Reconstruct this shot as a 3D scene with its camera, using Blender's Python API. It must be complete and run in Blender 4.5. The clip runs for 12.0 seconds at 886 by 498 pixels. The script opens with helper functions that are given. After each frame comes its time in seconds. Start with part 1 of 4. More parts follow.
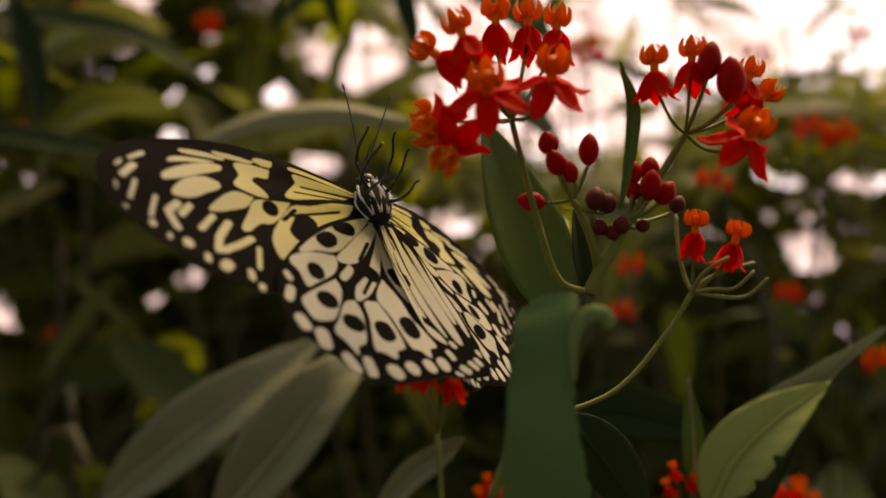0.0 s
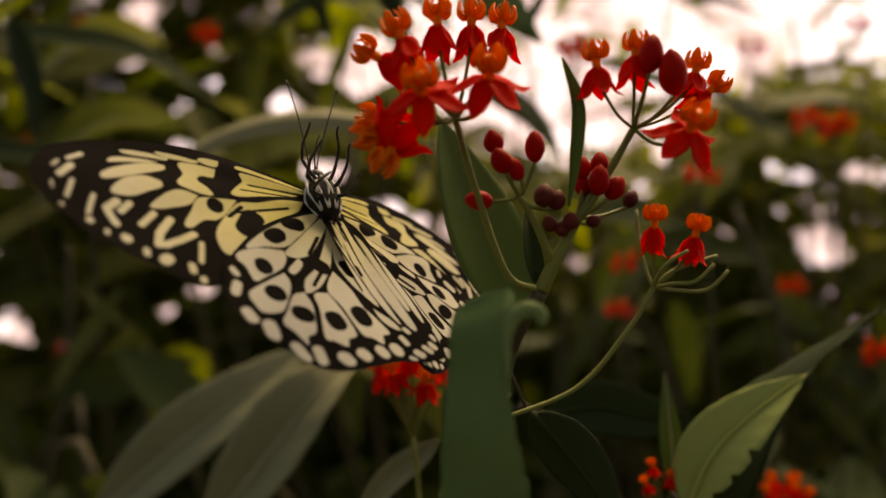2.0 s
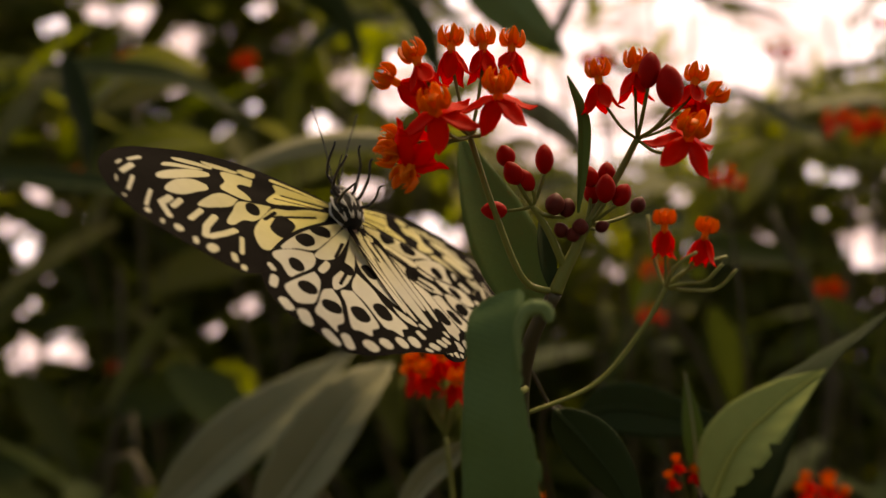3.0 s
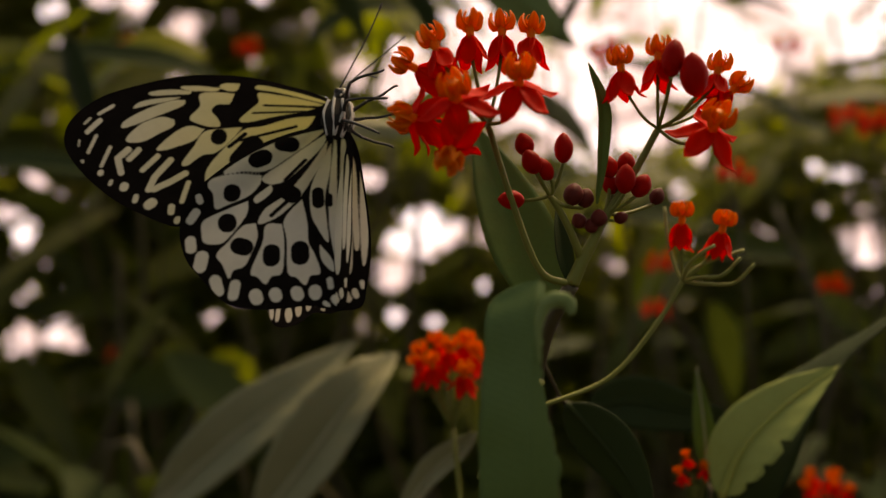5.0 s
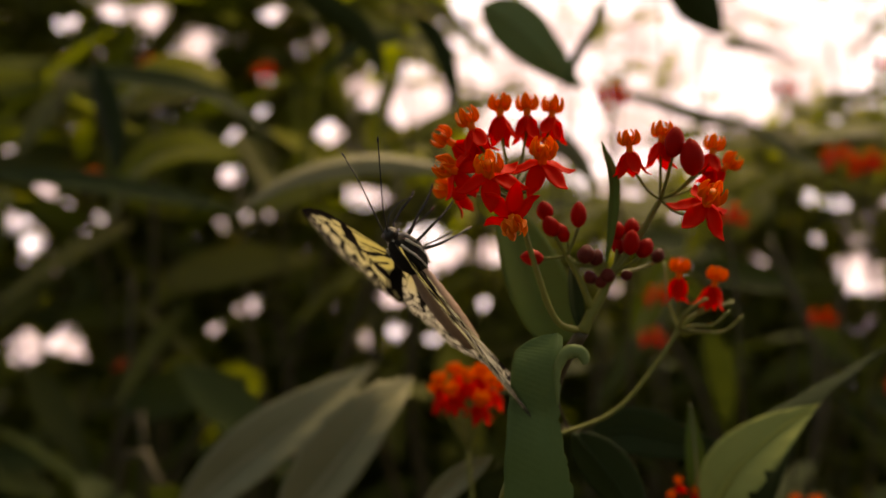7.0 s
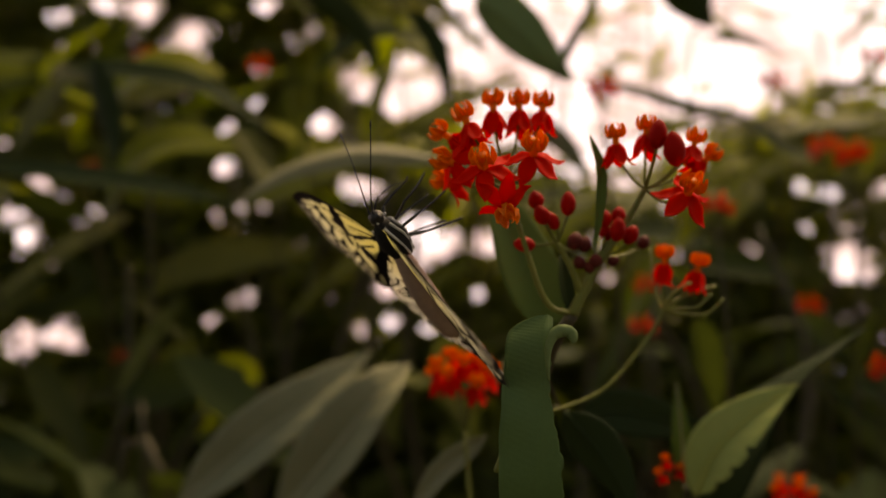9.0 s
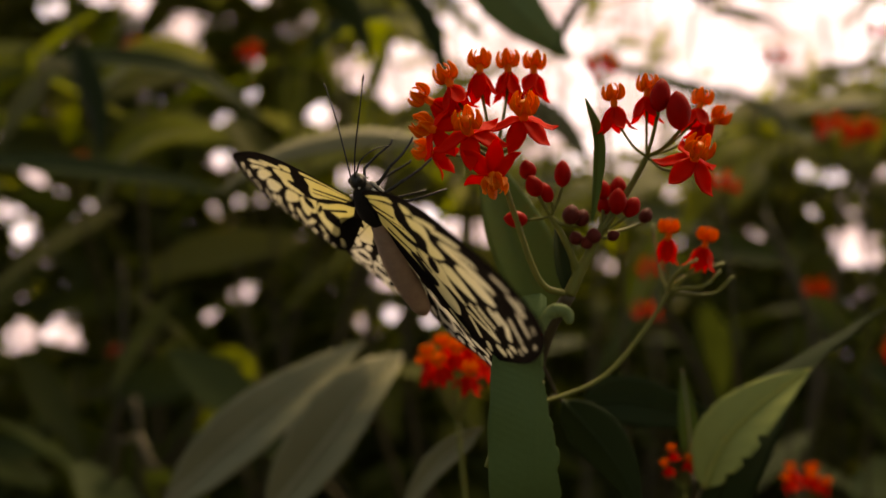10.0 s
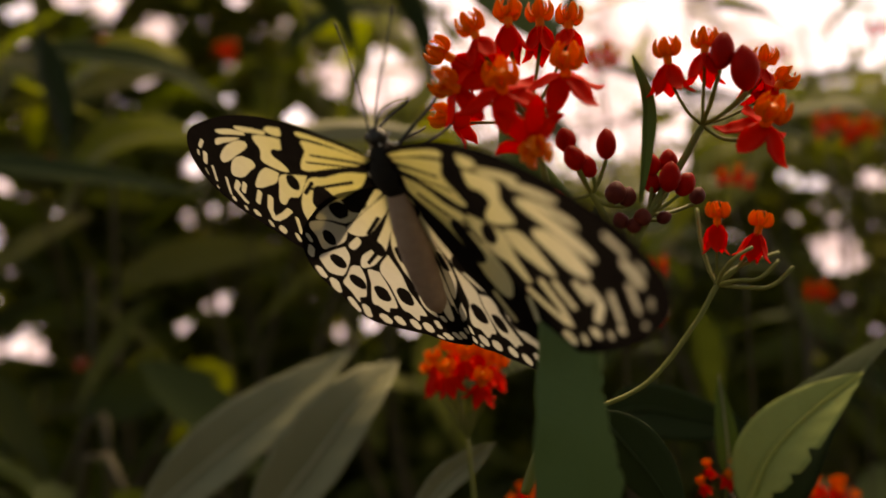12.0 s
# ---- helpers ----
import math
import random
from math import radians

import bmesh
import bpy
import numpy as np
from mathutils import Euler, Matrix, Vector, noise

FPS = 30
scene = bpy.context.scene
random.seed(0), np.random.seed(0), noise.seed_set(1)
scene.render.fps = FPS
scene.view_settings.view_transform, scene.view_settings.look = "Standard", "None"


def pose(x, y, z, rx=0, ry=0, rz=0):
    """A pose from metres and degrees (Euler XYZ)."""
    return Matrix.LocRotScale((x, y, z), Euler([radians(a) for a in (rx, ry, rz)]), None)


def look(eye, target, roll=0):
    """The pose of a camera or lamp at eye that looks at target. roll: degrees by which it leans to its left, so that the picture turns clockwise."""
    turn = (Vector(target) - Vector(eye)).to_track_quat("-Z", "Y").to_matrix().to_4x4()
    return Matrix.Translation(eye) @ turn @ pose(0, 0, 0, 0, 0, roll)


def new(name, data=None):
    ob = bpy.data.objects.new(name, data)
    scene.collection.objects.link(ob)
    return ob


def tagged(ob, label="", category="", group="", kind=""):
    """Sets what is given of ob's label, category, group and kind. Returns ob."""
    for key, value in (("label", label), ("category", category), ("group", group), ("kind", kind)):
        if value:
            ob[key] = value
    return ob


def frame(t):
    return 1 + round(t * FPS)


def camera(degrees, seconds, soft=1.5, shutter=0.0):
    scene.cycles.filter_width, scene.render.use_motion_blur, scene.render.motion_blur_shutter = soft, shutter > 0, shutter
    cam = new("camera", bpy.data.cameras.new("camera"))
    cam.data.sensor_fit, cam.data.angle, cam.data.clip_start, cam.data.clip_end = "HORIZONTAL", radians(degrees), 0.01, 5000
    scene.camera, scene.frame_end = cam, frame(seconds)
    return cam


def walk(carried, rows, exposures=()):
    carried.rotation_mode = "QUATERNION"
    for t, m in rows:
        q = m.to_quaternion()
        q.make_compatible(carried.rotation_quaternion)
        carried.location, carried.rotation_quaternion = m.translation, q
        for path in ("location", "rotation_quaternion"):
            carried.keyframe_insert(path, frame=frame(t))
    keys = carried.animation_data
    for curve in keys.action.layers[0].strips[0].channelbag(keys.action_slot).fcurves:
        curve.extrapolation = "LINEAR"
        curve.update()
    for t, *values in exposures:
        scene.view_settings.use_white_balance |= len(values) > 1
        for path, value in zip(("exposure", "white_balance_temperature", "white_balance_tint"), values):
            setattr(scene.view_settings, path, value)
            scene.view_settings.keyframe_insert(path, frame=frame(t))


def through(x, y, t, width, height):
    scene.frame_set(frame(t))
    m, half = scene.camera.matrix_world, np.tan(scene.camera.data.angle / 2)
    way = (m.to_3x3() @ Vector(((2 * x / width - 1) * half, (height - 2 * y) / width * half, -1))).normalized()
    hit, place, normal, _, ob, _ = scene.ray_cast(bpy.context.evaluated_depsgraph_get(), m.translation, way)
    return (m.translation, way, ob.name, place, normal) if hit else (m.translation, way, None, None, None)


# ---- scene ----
cam = camera(62.4, 12.0, shutter=0.2)
cam.data.dof.use_dof = True
cam.data.dof.focus_distance = 0.176
cam.data.dof.aperture_fstop = 6.2
METRES, EYE, TILT, LEAN, TURN = 0.165, 1.0, 0.0, 0.0, 0.0
ROWS = [
    (0.0, 0.0, 0.0, 0.0, 0.0, 0.0, -0.0),
    (0.5, 0.005, -0.0017, 0.0026, 0.19, 0.26, 0.06),
    (1.0, 0.0273, 0.0075, 0.0031, 0.41, 0.52, 0.64),
    (1.5, 0.0459, 0.0205, -0.0068, 0.58, 0.09, 0.95),
    (2.0, 0.0892, -0.0014, -0.0055, 1.23, 0.31, 1.59),
    (2.5, 0.1164, -0.0223, -0.029, 3.3, 0.8, 2.64),
    (3.0, 0.1208, -0.0837, -0.0174, 4.39, 1.57, 3.14),
    (5.0, 0.0936, -0.0646, -0.018, 4.18, 0.86, 2.36),
    (5.5, 0.0724, -0.0627, -0.0268, 4.22, 1.15, 2.24),
    (6.0, 0.0469, -0.0823, 0.0093, 4.64, 2.02, 2.41),
    (6.5, 0.0355, -0.1505, 0.0414, 4.45, 2.27, 1.47),
    (7.0, 0.0545, -0.2322, 0.0393, 3.97, 1.95, 0.9),
    (9.0, 0.0538, -0.2999, 0.031, 3.51, 1.26, 1.23),
    (9.5, 0.0622, -0.2579, 0.0255, 3.48, 0.97, 1.58),
    (10.0, 0.076, -0.1919, 0.007, 3.72, 0.65, 2.05),
    (10.5, 0.0819, -0.1043, -0.0152, 3.63, 0.45, 2.46),
    (11.0, 0.0685, -0.0297, -0.0287, 2.94, 0.53, 2.62),
    (11.5, 0.0287, -0.0035, -0.0248, 2.26, 1.22, 2.75),
    (12.0, -0.0004, -0.012, -0.0242, 1.82, 1.44, 2.33),
]
EXPOSURE, KELVIN, TINT = 1.10, 12700, 12
walk(cam, [(t, pose(0, 0, EYE, TILT, LEAN, TURN) @ pose(METRES * x, METRES * y, METRES * z, 90 + pitch, roll, yaw)) for t, x, y, z, yaw, pitch, roll in ROWS],
     exposures=[(0.0, EXPOSURE, KELVIN, TINT), (12.0, EXPOSURE, KELVIN, TINT)])

# ---- light: a bright hazy day over a planted butterfly house ----
world = bpy.data.worlds.new("sky")
scene.world = world
world.use_nodes = True
wn = world.node_tree.nodes
sky = wn.new("ShaderNodeTexSky")
sky.sky_type, sky.sun_disc = "NISHITA", False
sky.sun_elevation, sky.sun_rotation = radians(48), radians(25)
sky.air_density, sky.dust_density, sky.ozone_density = 1.0, 4.0, 1.0
wn["Background"].inputs["Strength"].default_value = 0.080
world.node_tree.links.new(sky.outputs["Color"], wn["Background"].inputs["Color"])
sun = new("sun", bpy.data.lights.new("sun", "SUN"))
sun.data.energy, sun.data.angle, sun.data.color = 1.4, radians(20), (1.0, 0.93, 0.82)
sun.matrix_world = look((0.9, 1.2, 3.4), (0, 0.15, 1.0))


# ---- materials ----
def rgba(c):
    return (c[0], c[1], c[2], 1.0)


class Shade:
    """A small wrapper round a node material."""

    def __init__(self, name):
        self.m = bpy.data.materials.new(name)
        self.m.use_nodes = True
        self.t = self.m.node_tree
        self.n = self.t.nodes
        self.bsdf = self.n["Principled BSDF"]
        self.out = self.n["Material Output"]

    def link(self, a, b):
        self.t.links.new(a, b)

    def noise(self, scale, detail=4.0, rough=0.55, vec=None):
        k = self.n.new("ShaderNodeTexNoise")
        k.inputs["Scale"].default_value, k.inputs["Detail"].default_value, k.inputs["Roughness"].default_value = scale, detail, rough
        self.link(vec if vec else self.coord(), k.inputs["Vector"])
        return k.outputs["Fac"]

    def coord(self):
        return self.n.new("ShaderNodeTexCoord").outputs["Object"]

    def ramp(self, fac, stops):
        k = self.n.new("ShaderNodeValToRGB")
        e = k.color_ramp.elements
        while len(e) < len(stops):
            e.new(0.5)
        for el, (p, c) in zip(e, stops):
            el.position, el.color = p, rgba(c)
        self.link(fac, k.inputs["Fac"])
        return k.outputs["Color"]

    def mix(self, fac, a, b, kind="MIX"):
        k = self.n.new("ShaderNodeMix")
        k.data_type, k.blend_type = "RGBA", kind
        for socket, v in ((k.inputs[0], fac), (k.inputs[6], a), (k.inputs[7], b)):
            if isinstance(v, (int, float)):
                socket.default_value = v
            elif isinstance(v, tuple):
                socket.default_value = rgba(v)
            else:
                self.link(v, socket)
        return k.outputs[2]

    def math(self, op, a, b=0.0, clamp=False):
        k = self.n.new("ShaderNodeMath")
        k.operation, k.use_clamp = op, clamp
        for socket, v in ((k.inputs[0], a), (k.inputs[1], b)):
            if isinstance(v, (int, float)):
                socket.default_value = v
            else:
                self.link(v, socket)
        return k.outputs[0]

    def random(self, island=False):
        if island:
            return self.n.new("ShaderNodeNewGeometry").outputs["Random Per Island"]
        return self.n.new("ShaderNodeObjectInfo").outputs["Random"]

    def attribute(self, name):
        k = self.n.new("ShaderNodeAttribute")
        k.attribute_name = name
        return k.outputs["Fac"]

    def bump(self, height, strength, distance):
        k = self.n.new("ShaderNodeBump")
        k.inputs["Strength"].default_value, k.inputs["Distance"].default_value = strength, distance
        self.link(height, k.inputs["Height"])
        self.link(k.outputs["Normal"], self.bsdf.inputs["Normal"])

    def finish(self, colour, rough=0.5, through=0.0, spec=0.5, through_colour=None):
        b = self.bsdf
        if isinstance(colour, tuple):
            b.inputs["Base Color"].default_value = rgba(colour)
        else:
            self.link(colour, b.inputs["Base Color"])
        b.inputs["Roughness"].default_value = rough
        b.inputs["Specular IOR Level"].default_value = spec
        if through:
            tr = self.n.new("ShaderNodeBsdfTranslucent")
            c = through_colour if through_colour else colour
            if isinstance(c, tuple):
                tr.inputs["Color"].default_value = rgba(c)
            else:
                self.link(c, tr.inputs["Color"])
            mx = self.n.new("ShaderNodeMixShader")
            mx.inputs[0].default_value = through
            self.link(b.outputs[0], mx.inputs[1])
            self.link(tr.outputs[0], mx.inputs[2])
            self.link(mx.outputs[0], self.out.inputs["Surface"])
        return self.m


def leaf_material(name, dark, light, rough=0.5, through=0.3, island=False, glow=(0.16, 0.22, 0.03), spec=0.4):
    s = Shade(name)
    n1 = s.noise(45, 5)
    n2 = s.noise(900, 3)
    base = s.mix(n1, dark, light)
    r = s.random(island)
    base = s.mix(s.math("MULTIPLY", r, 0.6), base, tuple(0.5 * (a + b) * k for a, b, k in zip(dark, light, (1.5, 1.15, 0.7))))
    base = s.mix(s.math("MULTIPLY", n2, 0.25), base, tuple(1.6 * v for v in light))
    s.bump(n2, 0.25, 0.0004)
    return s.finish(base, rough, through, spec, s.mix(r, tuple(0.7 * g for g in glow), glow))


LEAF = leaf_material("leaf_green", (0.070, 0.124, 0.026), (0.106, 0.172, 0.040), 0.55, 0.25, spec=0.25)
LEAF_BLUE = leaf_material("leaf_bluish_green", (0.064, 0.120, 0.034), (0.118, 0.188, 0.062), 0.55, 0.25, spec=0.25)
LEAF_PALE = leaf_material("leaf_pale_green", (0.120, 0.190, 0.070), (0.190, 0.260, 0.110), 0.6, 0.25, spec=0.2)
# LEAF_DARK: leaf green with deep shade put into the colour
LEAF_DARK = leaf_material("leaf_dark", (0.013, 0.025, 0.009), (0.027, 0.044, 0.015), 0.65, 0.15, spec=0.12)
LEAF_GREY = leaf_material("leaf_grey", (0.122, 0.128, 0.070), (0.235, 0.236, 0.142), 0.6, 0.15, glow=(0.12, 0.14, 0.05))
# sunlit look of deep hedge leaves, put into a bright yellow-green
LEAF_LIME_LIT = leaf_material("leaf_lime", (0.130, 0.150, 0.016), (0.190, 0.215, 0.026), 0.6, 0.45, glow=(0.40, 0.48, 0.025), spec=0.15)
# lit half of the broad leaf at the right, light put into the colour
LEAF_LIT_HALF = leaf_material("leaf_light", (0.250, 0.310, 0.095), (0.350, 0.410, 0.140), 0.6, 0.25, spec=0.2)


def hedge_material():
    """Mixed leaves of a hedge: most dark, some fresh yellow-green, some dry; broad noise paints lit clusters in."""
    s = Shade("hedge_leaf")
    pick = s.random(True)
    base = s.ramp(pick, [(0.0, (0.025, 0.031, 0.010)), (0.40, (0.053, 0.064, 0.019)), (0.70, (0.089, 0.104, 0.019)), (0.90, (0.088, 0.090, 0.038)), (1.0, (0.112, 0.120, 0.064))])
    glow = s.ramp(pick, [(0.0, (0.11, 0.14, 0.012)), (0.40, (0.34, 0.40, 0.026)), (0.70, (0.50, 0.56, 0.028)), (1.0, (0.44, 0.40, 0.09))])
    # broad noise colours lighter clusters in, like light falling on the hedge
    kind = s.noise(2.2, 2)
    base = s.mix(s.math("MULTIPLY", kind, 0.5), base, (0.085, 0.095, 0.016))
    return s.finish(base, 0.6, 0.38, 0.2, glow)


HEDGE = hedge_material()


def plain(name, dark, light, rough=0.5, scale=60, spec=0.5, through=0.0, relief=0.0, glow=None, island=False):
    s = Shade(name)
    n1, n2 = s.noise(scale, 4), s.noise(scale * 14, 3)
    base = s.mix(n1, dark, light)
    base = s.mix(s.math("MULTIPLY", s.random(island), 0.35), base, tuple(0.7 * v for v in dark))
    if relief:
        s.bump(n2, 0.5, relief)
    return s.finish(base, rough, through, spec, glow)


STEM = plain("green_stem", (0.115, 0.128, 0.026), (0.185, 0.190, 0.046), 0.55, 90, 0.25, relief=0.0002)
# brighter copy of STEM: light on the thin bare stalks is in the colour
STEM_LIT = plain("light_green_stem", (0.17, 0.18, 0.045), (0.26, 0.26, 0.08), 0.55, 90, 0.25, relief=0.0002)
STEM_BROWN = plain("brown_stem", (0.036, 0.026, 0.009), (0.064, 0.050, 0.017), 0.55, 120, relief=0.0003)
RIB = plain("pale_rib", (0.26, 0.25, 0.15), (0.35, 0.33, 0.21), 0.6, 80, 0.2)
STEM_PALE = plain("pale_stem", (0.16, 0.12, 0.085), (0.24, 0.19, 0.14), 0.6, 60, relief=0.0003)
PETAL = plain("red_petal", (0.70, 0.010, 0.007), (0.86, 0.024, 0.010), 0.6, 160, 0.08, 0.50, 0.0001, (0.95, 0.02, 0.008))
HOOD = plain("orange_hood", (0.80, 0.170, 0.010), (0.92, 0.270, 0.018), 0.5, 200, 0.25, 0.40, 0.0001, (0.95, 0.26, 0.015))
BUD = plain("red_bud", (0.34, 0.005, 0.004), (0.50, 0.010, 0.007), 0.5, 140, 0.06, 0.15, 0.0001, (0.5, 0.02, 0.02))
BUD_DARK = plain("maroon_bud", (0.075, 0.012, 0.010), (0.14, 0.022, 0.014), 0.6, 140, 0.12, relief=0.0001)
SOIL = plain("soil", (0.030, 0.022, 0.016), (0.060, 0.046, 0.032), 0.9, 8, 0.2, relief=0.01)
CHITIN = plain("black_chitin", (0.010, 0.009, 0.008), (0.022, 0.020, 0.018), 0.45, 400, 0.4, relief=0.00008)
ABDOMEN = plain("taupe_abdomen", (0.27, 0.180, 0.135), (0.40, 0.280, 0.215), 0.6, 500, 0.3, relief=0.0001)


WHITE_DOT = plain("white_scales", (0.45, 0.43, 0.40), (0.60, 0.58, 0.54), 0.7, 300, 0.2)
THORAX = plain("black_thorax_fur", (0.010, 0.009, 0.008), (0.026, 0.023, 0.020), 0.8, 900, 0.15, relief=0.0003)


def wing_material():
    """Cream membrane, yellow towards the root, under black veins and spots."""
    s = Shade("wing_membrane")
    ink, tint = s.attribute("ink"), s.attribute("tint")
    grain = s.noise(350, 4)
    cream = s.mix(grain, (0.56, 0.54, 0.47), (0.66, 0.64, 0.56))
    yellow = s.mix(grain, (0.58, 0.51, 0.14), (0.68, 0.60, 0.20))
    base = s.mix(tint, cream, yellow)
    rough_edge = s.math("MULTIPLY", s.math("SUBTRACT", s.noise(1800, 3), 0.5), 0.006)
    edge = s.math("MULTIPLY", s.math("SUBTRACT", s.math("ADD", ink, rough_edge), -0.001), 160.0, True)
    black = s.mix(grain, (0.004, 0.003, 0.003), (0.010, 0.008, 0.007))
    colour = s.mix(edge, black, base)
    s.bump(s.math("ADD", s.noise(2500, 2), s.math("MULTIPLY", edge, -0.6)), 0.25, 0.00012)
    return s.finish(colour, 0.75, 0.36, 0.02)


WING = wing_material()


def daylight_material():
    """Hazy daylight behind the glazing of the butterfly house."""
    s = Shade("hazy_daylight")
    e = s.n.new("ShaderNodeEmission")
    c = s.ramp(s.noise(1.7, 5, 0.65), [(0.30, (0.34, 0.27, 0.34)), (0.48, (0.70, 0.62, 0.84)), (0.60, (0.98, 1.00, 1.44)), (0.75, (1.08, 1.12, 1.62))])
    s.link(c, e.inputs["Color"])
    e.inputs["Strength"].default_value = 0.91
    s.link(e.outputs[0], s.out.inputs["Surface"])
    return s.m


DAYLIGHT = daylight_material()


# ---- mesh helpers ----
def obj(name, data, material, parent=None, smooth=True):
    me = bpy.data.meshes.new(name)
    if isinstance(data, tuple):
        me.from_pydata([tuple(v) for v in data[0]], [], data[1])
    else:
        data.to_mesh(me)
        data.free()
    if smooth:
        me.polygons.foreach_set("use_smooth", [True] * len(me.polygons))
    me.materials.append(material)
    ob = new(name, me)
    ob.parent = parent
    return ob


def part(name, data, material, parent, label=""):
    ob = obj(name, data, material, parent)
    if label:
        tagged(ob, label)
    return ob


def twin(ob, parent, m=None):
    """Another object on the same mesh."""
    o = bpy.data.objects.new(ob.name.split(".")[0], ob.data)
    scene.collection.objects.link(o)
    o.parent = parent
    if m is not None:
        o.matrix_basis = m
    return o


def thing(name, label, category, at=(0, 0, 0), group="", kind=""):
    ob = new(name)
    ob.empty_display_size = 0.01
    ob.location = at
    return tagged(ob, label, category, group, kind)


def joined(*meshes):
    vs, fs = [], []
    for v, f in meshes:
        k = len(vs)
        vs += list(v)
        fs += [tuple(i + k for i in q) for q in f]
    return vs, fs


def spline(points, n):
    """n + 1 points on a smooth curve through the points."""
    p = [Vector(q) for q in points]
    p = [2 * p[0] - p[1]] + p + [2 * p[-1] - p[-2]]
    out = []
    for i in range(n + 1):
        s = i / n * (len(p) - 3)
        k = min(int(s), len(p) - 4)
        t = s - k
        a, b, c, d = p[k:k + 4]
        out.append(0.5 * ((2 * b) + (c - a) * t + (2 * a - 5 * b + 4 * c - d) * t * t + (3 * b - a - 3 * c + d) * t ** 3))
    return out


def tube(points, r0, r1, n=14, sides=8, wobble=0.0):
    """A round stalk along a curve, thinning from r0 to r1, closed at the ends."""
    c = spline(points, n)
    vs, fs = [], []
    ref = Vector((0.31, 0.77, 0.55))
    for i, p in enumerate(c):
        d = (c[min(i + 1, n)] - c[max(i - 1, 0)]).normalized()
        a = d.cross(ref).normalized()
        b = d.cross(a)
        r = r0 + (r1 - r0) * i / n
        for j in range(sides):
            w = 2 * math.pi * j / sides
            rr = r * (1 + wobble * noise.noise(p * 400 + Vector((j, 0, 0))))
            vs.append(p + (a * math.cos(w) + b * math.sin(w)) * rr)
        if i:
            k = (i - 1) * sides
            fs += [(k + j, k + (j + 1) % sides, k + sides + (j + 1) % sides, k + sides + j) for j in range(sides)]
    vs += [c[0], c[-1]]
    m = len(vs)
    fs += [(m - 2, (j + 1) % sides, j) for j in range(sides)]
    k = n * sides
    fs += [(m - 1, k + j, k + (j + 1) % sides) for j in range(sides)]
    return vs, fs


def egg(centre, axis, length, width, n=12, sides=12, power=1.0, ridges=0.0):
    """A bud, pointed towards its axis."""
    axis = Vector(axis).normalized()
    a = axis.orthogonal().normalized()
    b = axis.cross(a)
    vs, fs = [], []
    for i in range(n + 1):
        s = i / n
        r = math.sin(math.pi * s ** power) ** 0.62 * width / 2 if 0 < i < n else 0.00005
        for j in range(sides):
            w = 2 * math.pi * j / sides
            rr = r * (1 + ridges * math.cos(5 * w))
            vs.append(Vector(centre) + axis * (s - 0.5) * length + (a * math.cos(w) + b * math.sin(w)) * rr)
        if i:
            k = (i - 1) * sides
            fs += [(k + j, k + (j + 1) % sides, k + sides + (j + 1) % sides, k + sides + j) for j in range(sides)]
    return vs, fs


def lance(s, power=0.75):
    """Half-width of a lance-shaped leaf along its length."""
    return math.sin(math.pi * min(1, s) ** power) ** 0.85


def blade(points, across, left, right=None, fold=0.25, n=26, thick=0.0003, wave=0.0, eaten=0.0, profile=lance, seed=0.0, veins=0.0, cross=5):
    """A leaf: a midrib through the points and a half blade to either side, with thickness, side veins, a wavy or an eaten edge."""
    right = left if right is None else right
    mid = spline(points, n)
    across = Vector(across).normalized()
    tops, lows = [], []
    for i, p in enumerate(mid):
        d = (mid[min(i + 1, n)] - mid[max(i - 1, 0)]).normalized()
        a = (across - d * across.dot(d)).normalized()
        up = a.cross(d)
        s = i / n
        row, low = [], []
        for j in range(-cross, cross + 1):
            q = j / cross
            wl = right if q > 0 else left
            w = (wl(s) if callable(wl) else wl * profile(s)) * abs(q)
            if eaten and q > 0:
                w *= 1 - eaten * max(0.0, noise.noise(Vector((s * 23, seed, 1.7)))) * abs(q)
            h = fold * w + wave * w * math.sin(s * 21 + seed + q)
            h += veins * math.sin(n * 1.6 * (s - 0.15 * abs(q))) * min(1, abs(q) * 2) - (veins * 2 if j == 0 else 0)
            row.append(p + a * (math.copysign(w, q) if j else 0) + up * h)
            low.append(row[-1] - up * thick)
        tops.append(row)
        lows.append(low)
    m = 2 * cross + 1
    vs = [v for r in tops for v in r] + [v for r in lows for v in r]
    k = (n + 1) * m
    fs = []
    for i in range(n):
        for j in range(m - 1):
            q = i * m + j
            fs.append((q, q + 1, q + m + 1, q + m))
            fs.append((k + q, k + q + m, k + q + m + 1, k + q + 1))
        for j in (0, m - 1):
            q = i * m + j
            fs.append((q, q + m, k + q + m, k + q) if j == 0 else (q + m, q, k + q, k + q + m))
    return vs, fs


# ---- the house, the ground and the distance ----
def ground_mesh():
    n, size = 40, 60.0
    vs, fs = [], []
    for i in range(n + 1):
        for j in range(n + 1):
            x, y = (i / n - 0.5) * size, (j / n - 0.5) * size
            vs.append((x, y, 0.03 * noise.noise(Vector((x, y, 0)))))
    for i in range(n):
        for j in range(n):
            k = i * (n + 1) + j
            fs.append((k, k + n + 1, k + n + 2, k + 1))
    return vs, fs


tagged(obj("ground", ground_mesh(), SOIL), "dark damp planting soil under the shrubs", "ground", kind="structure")


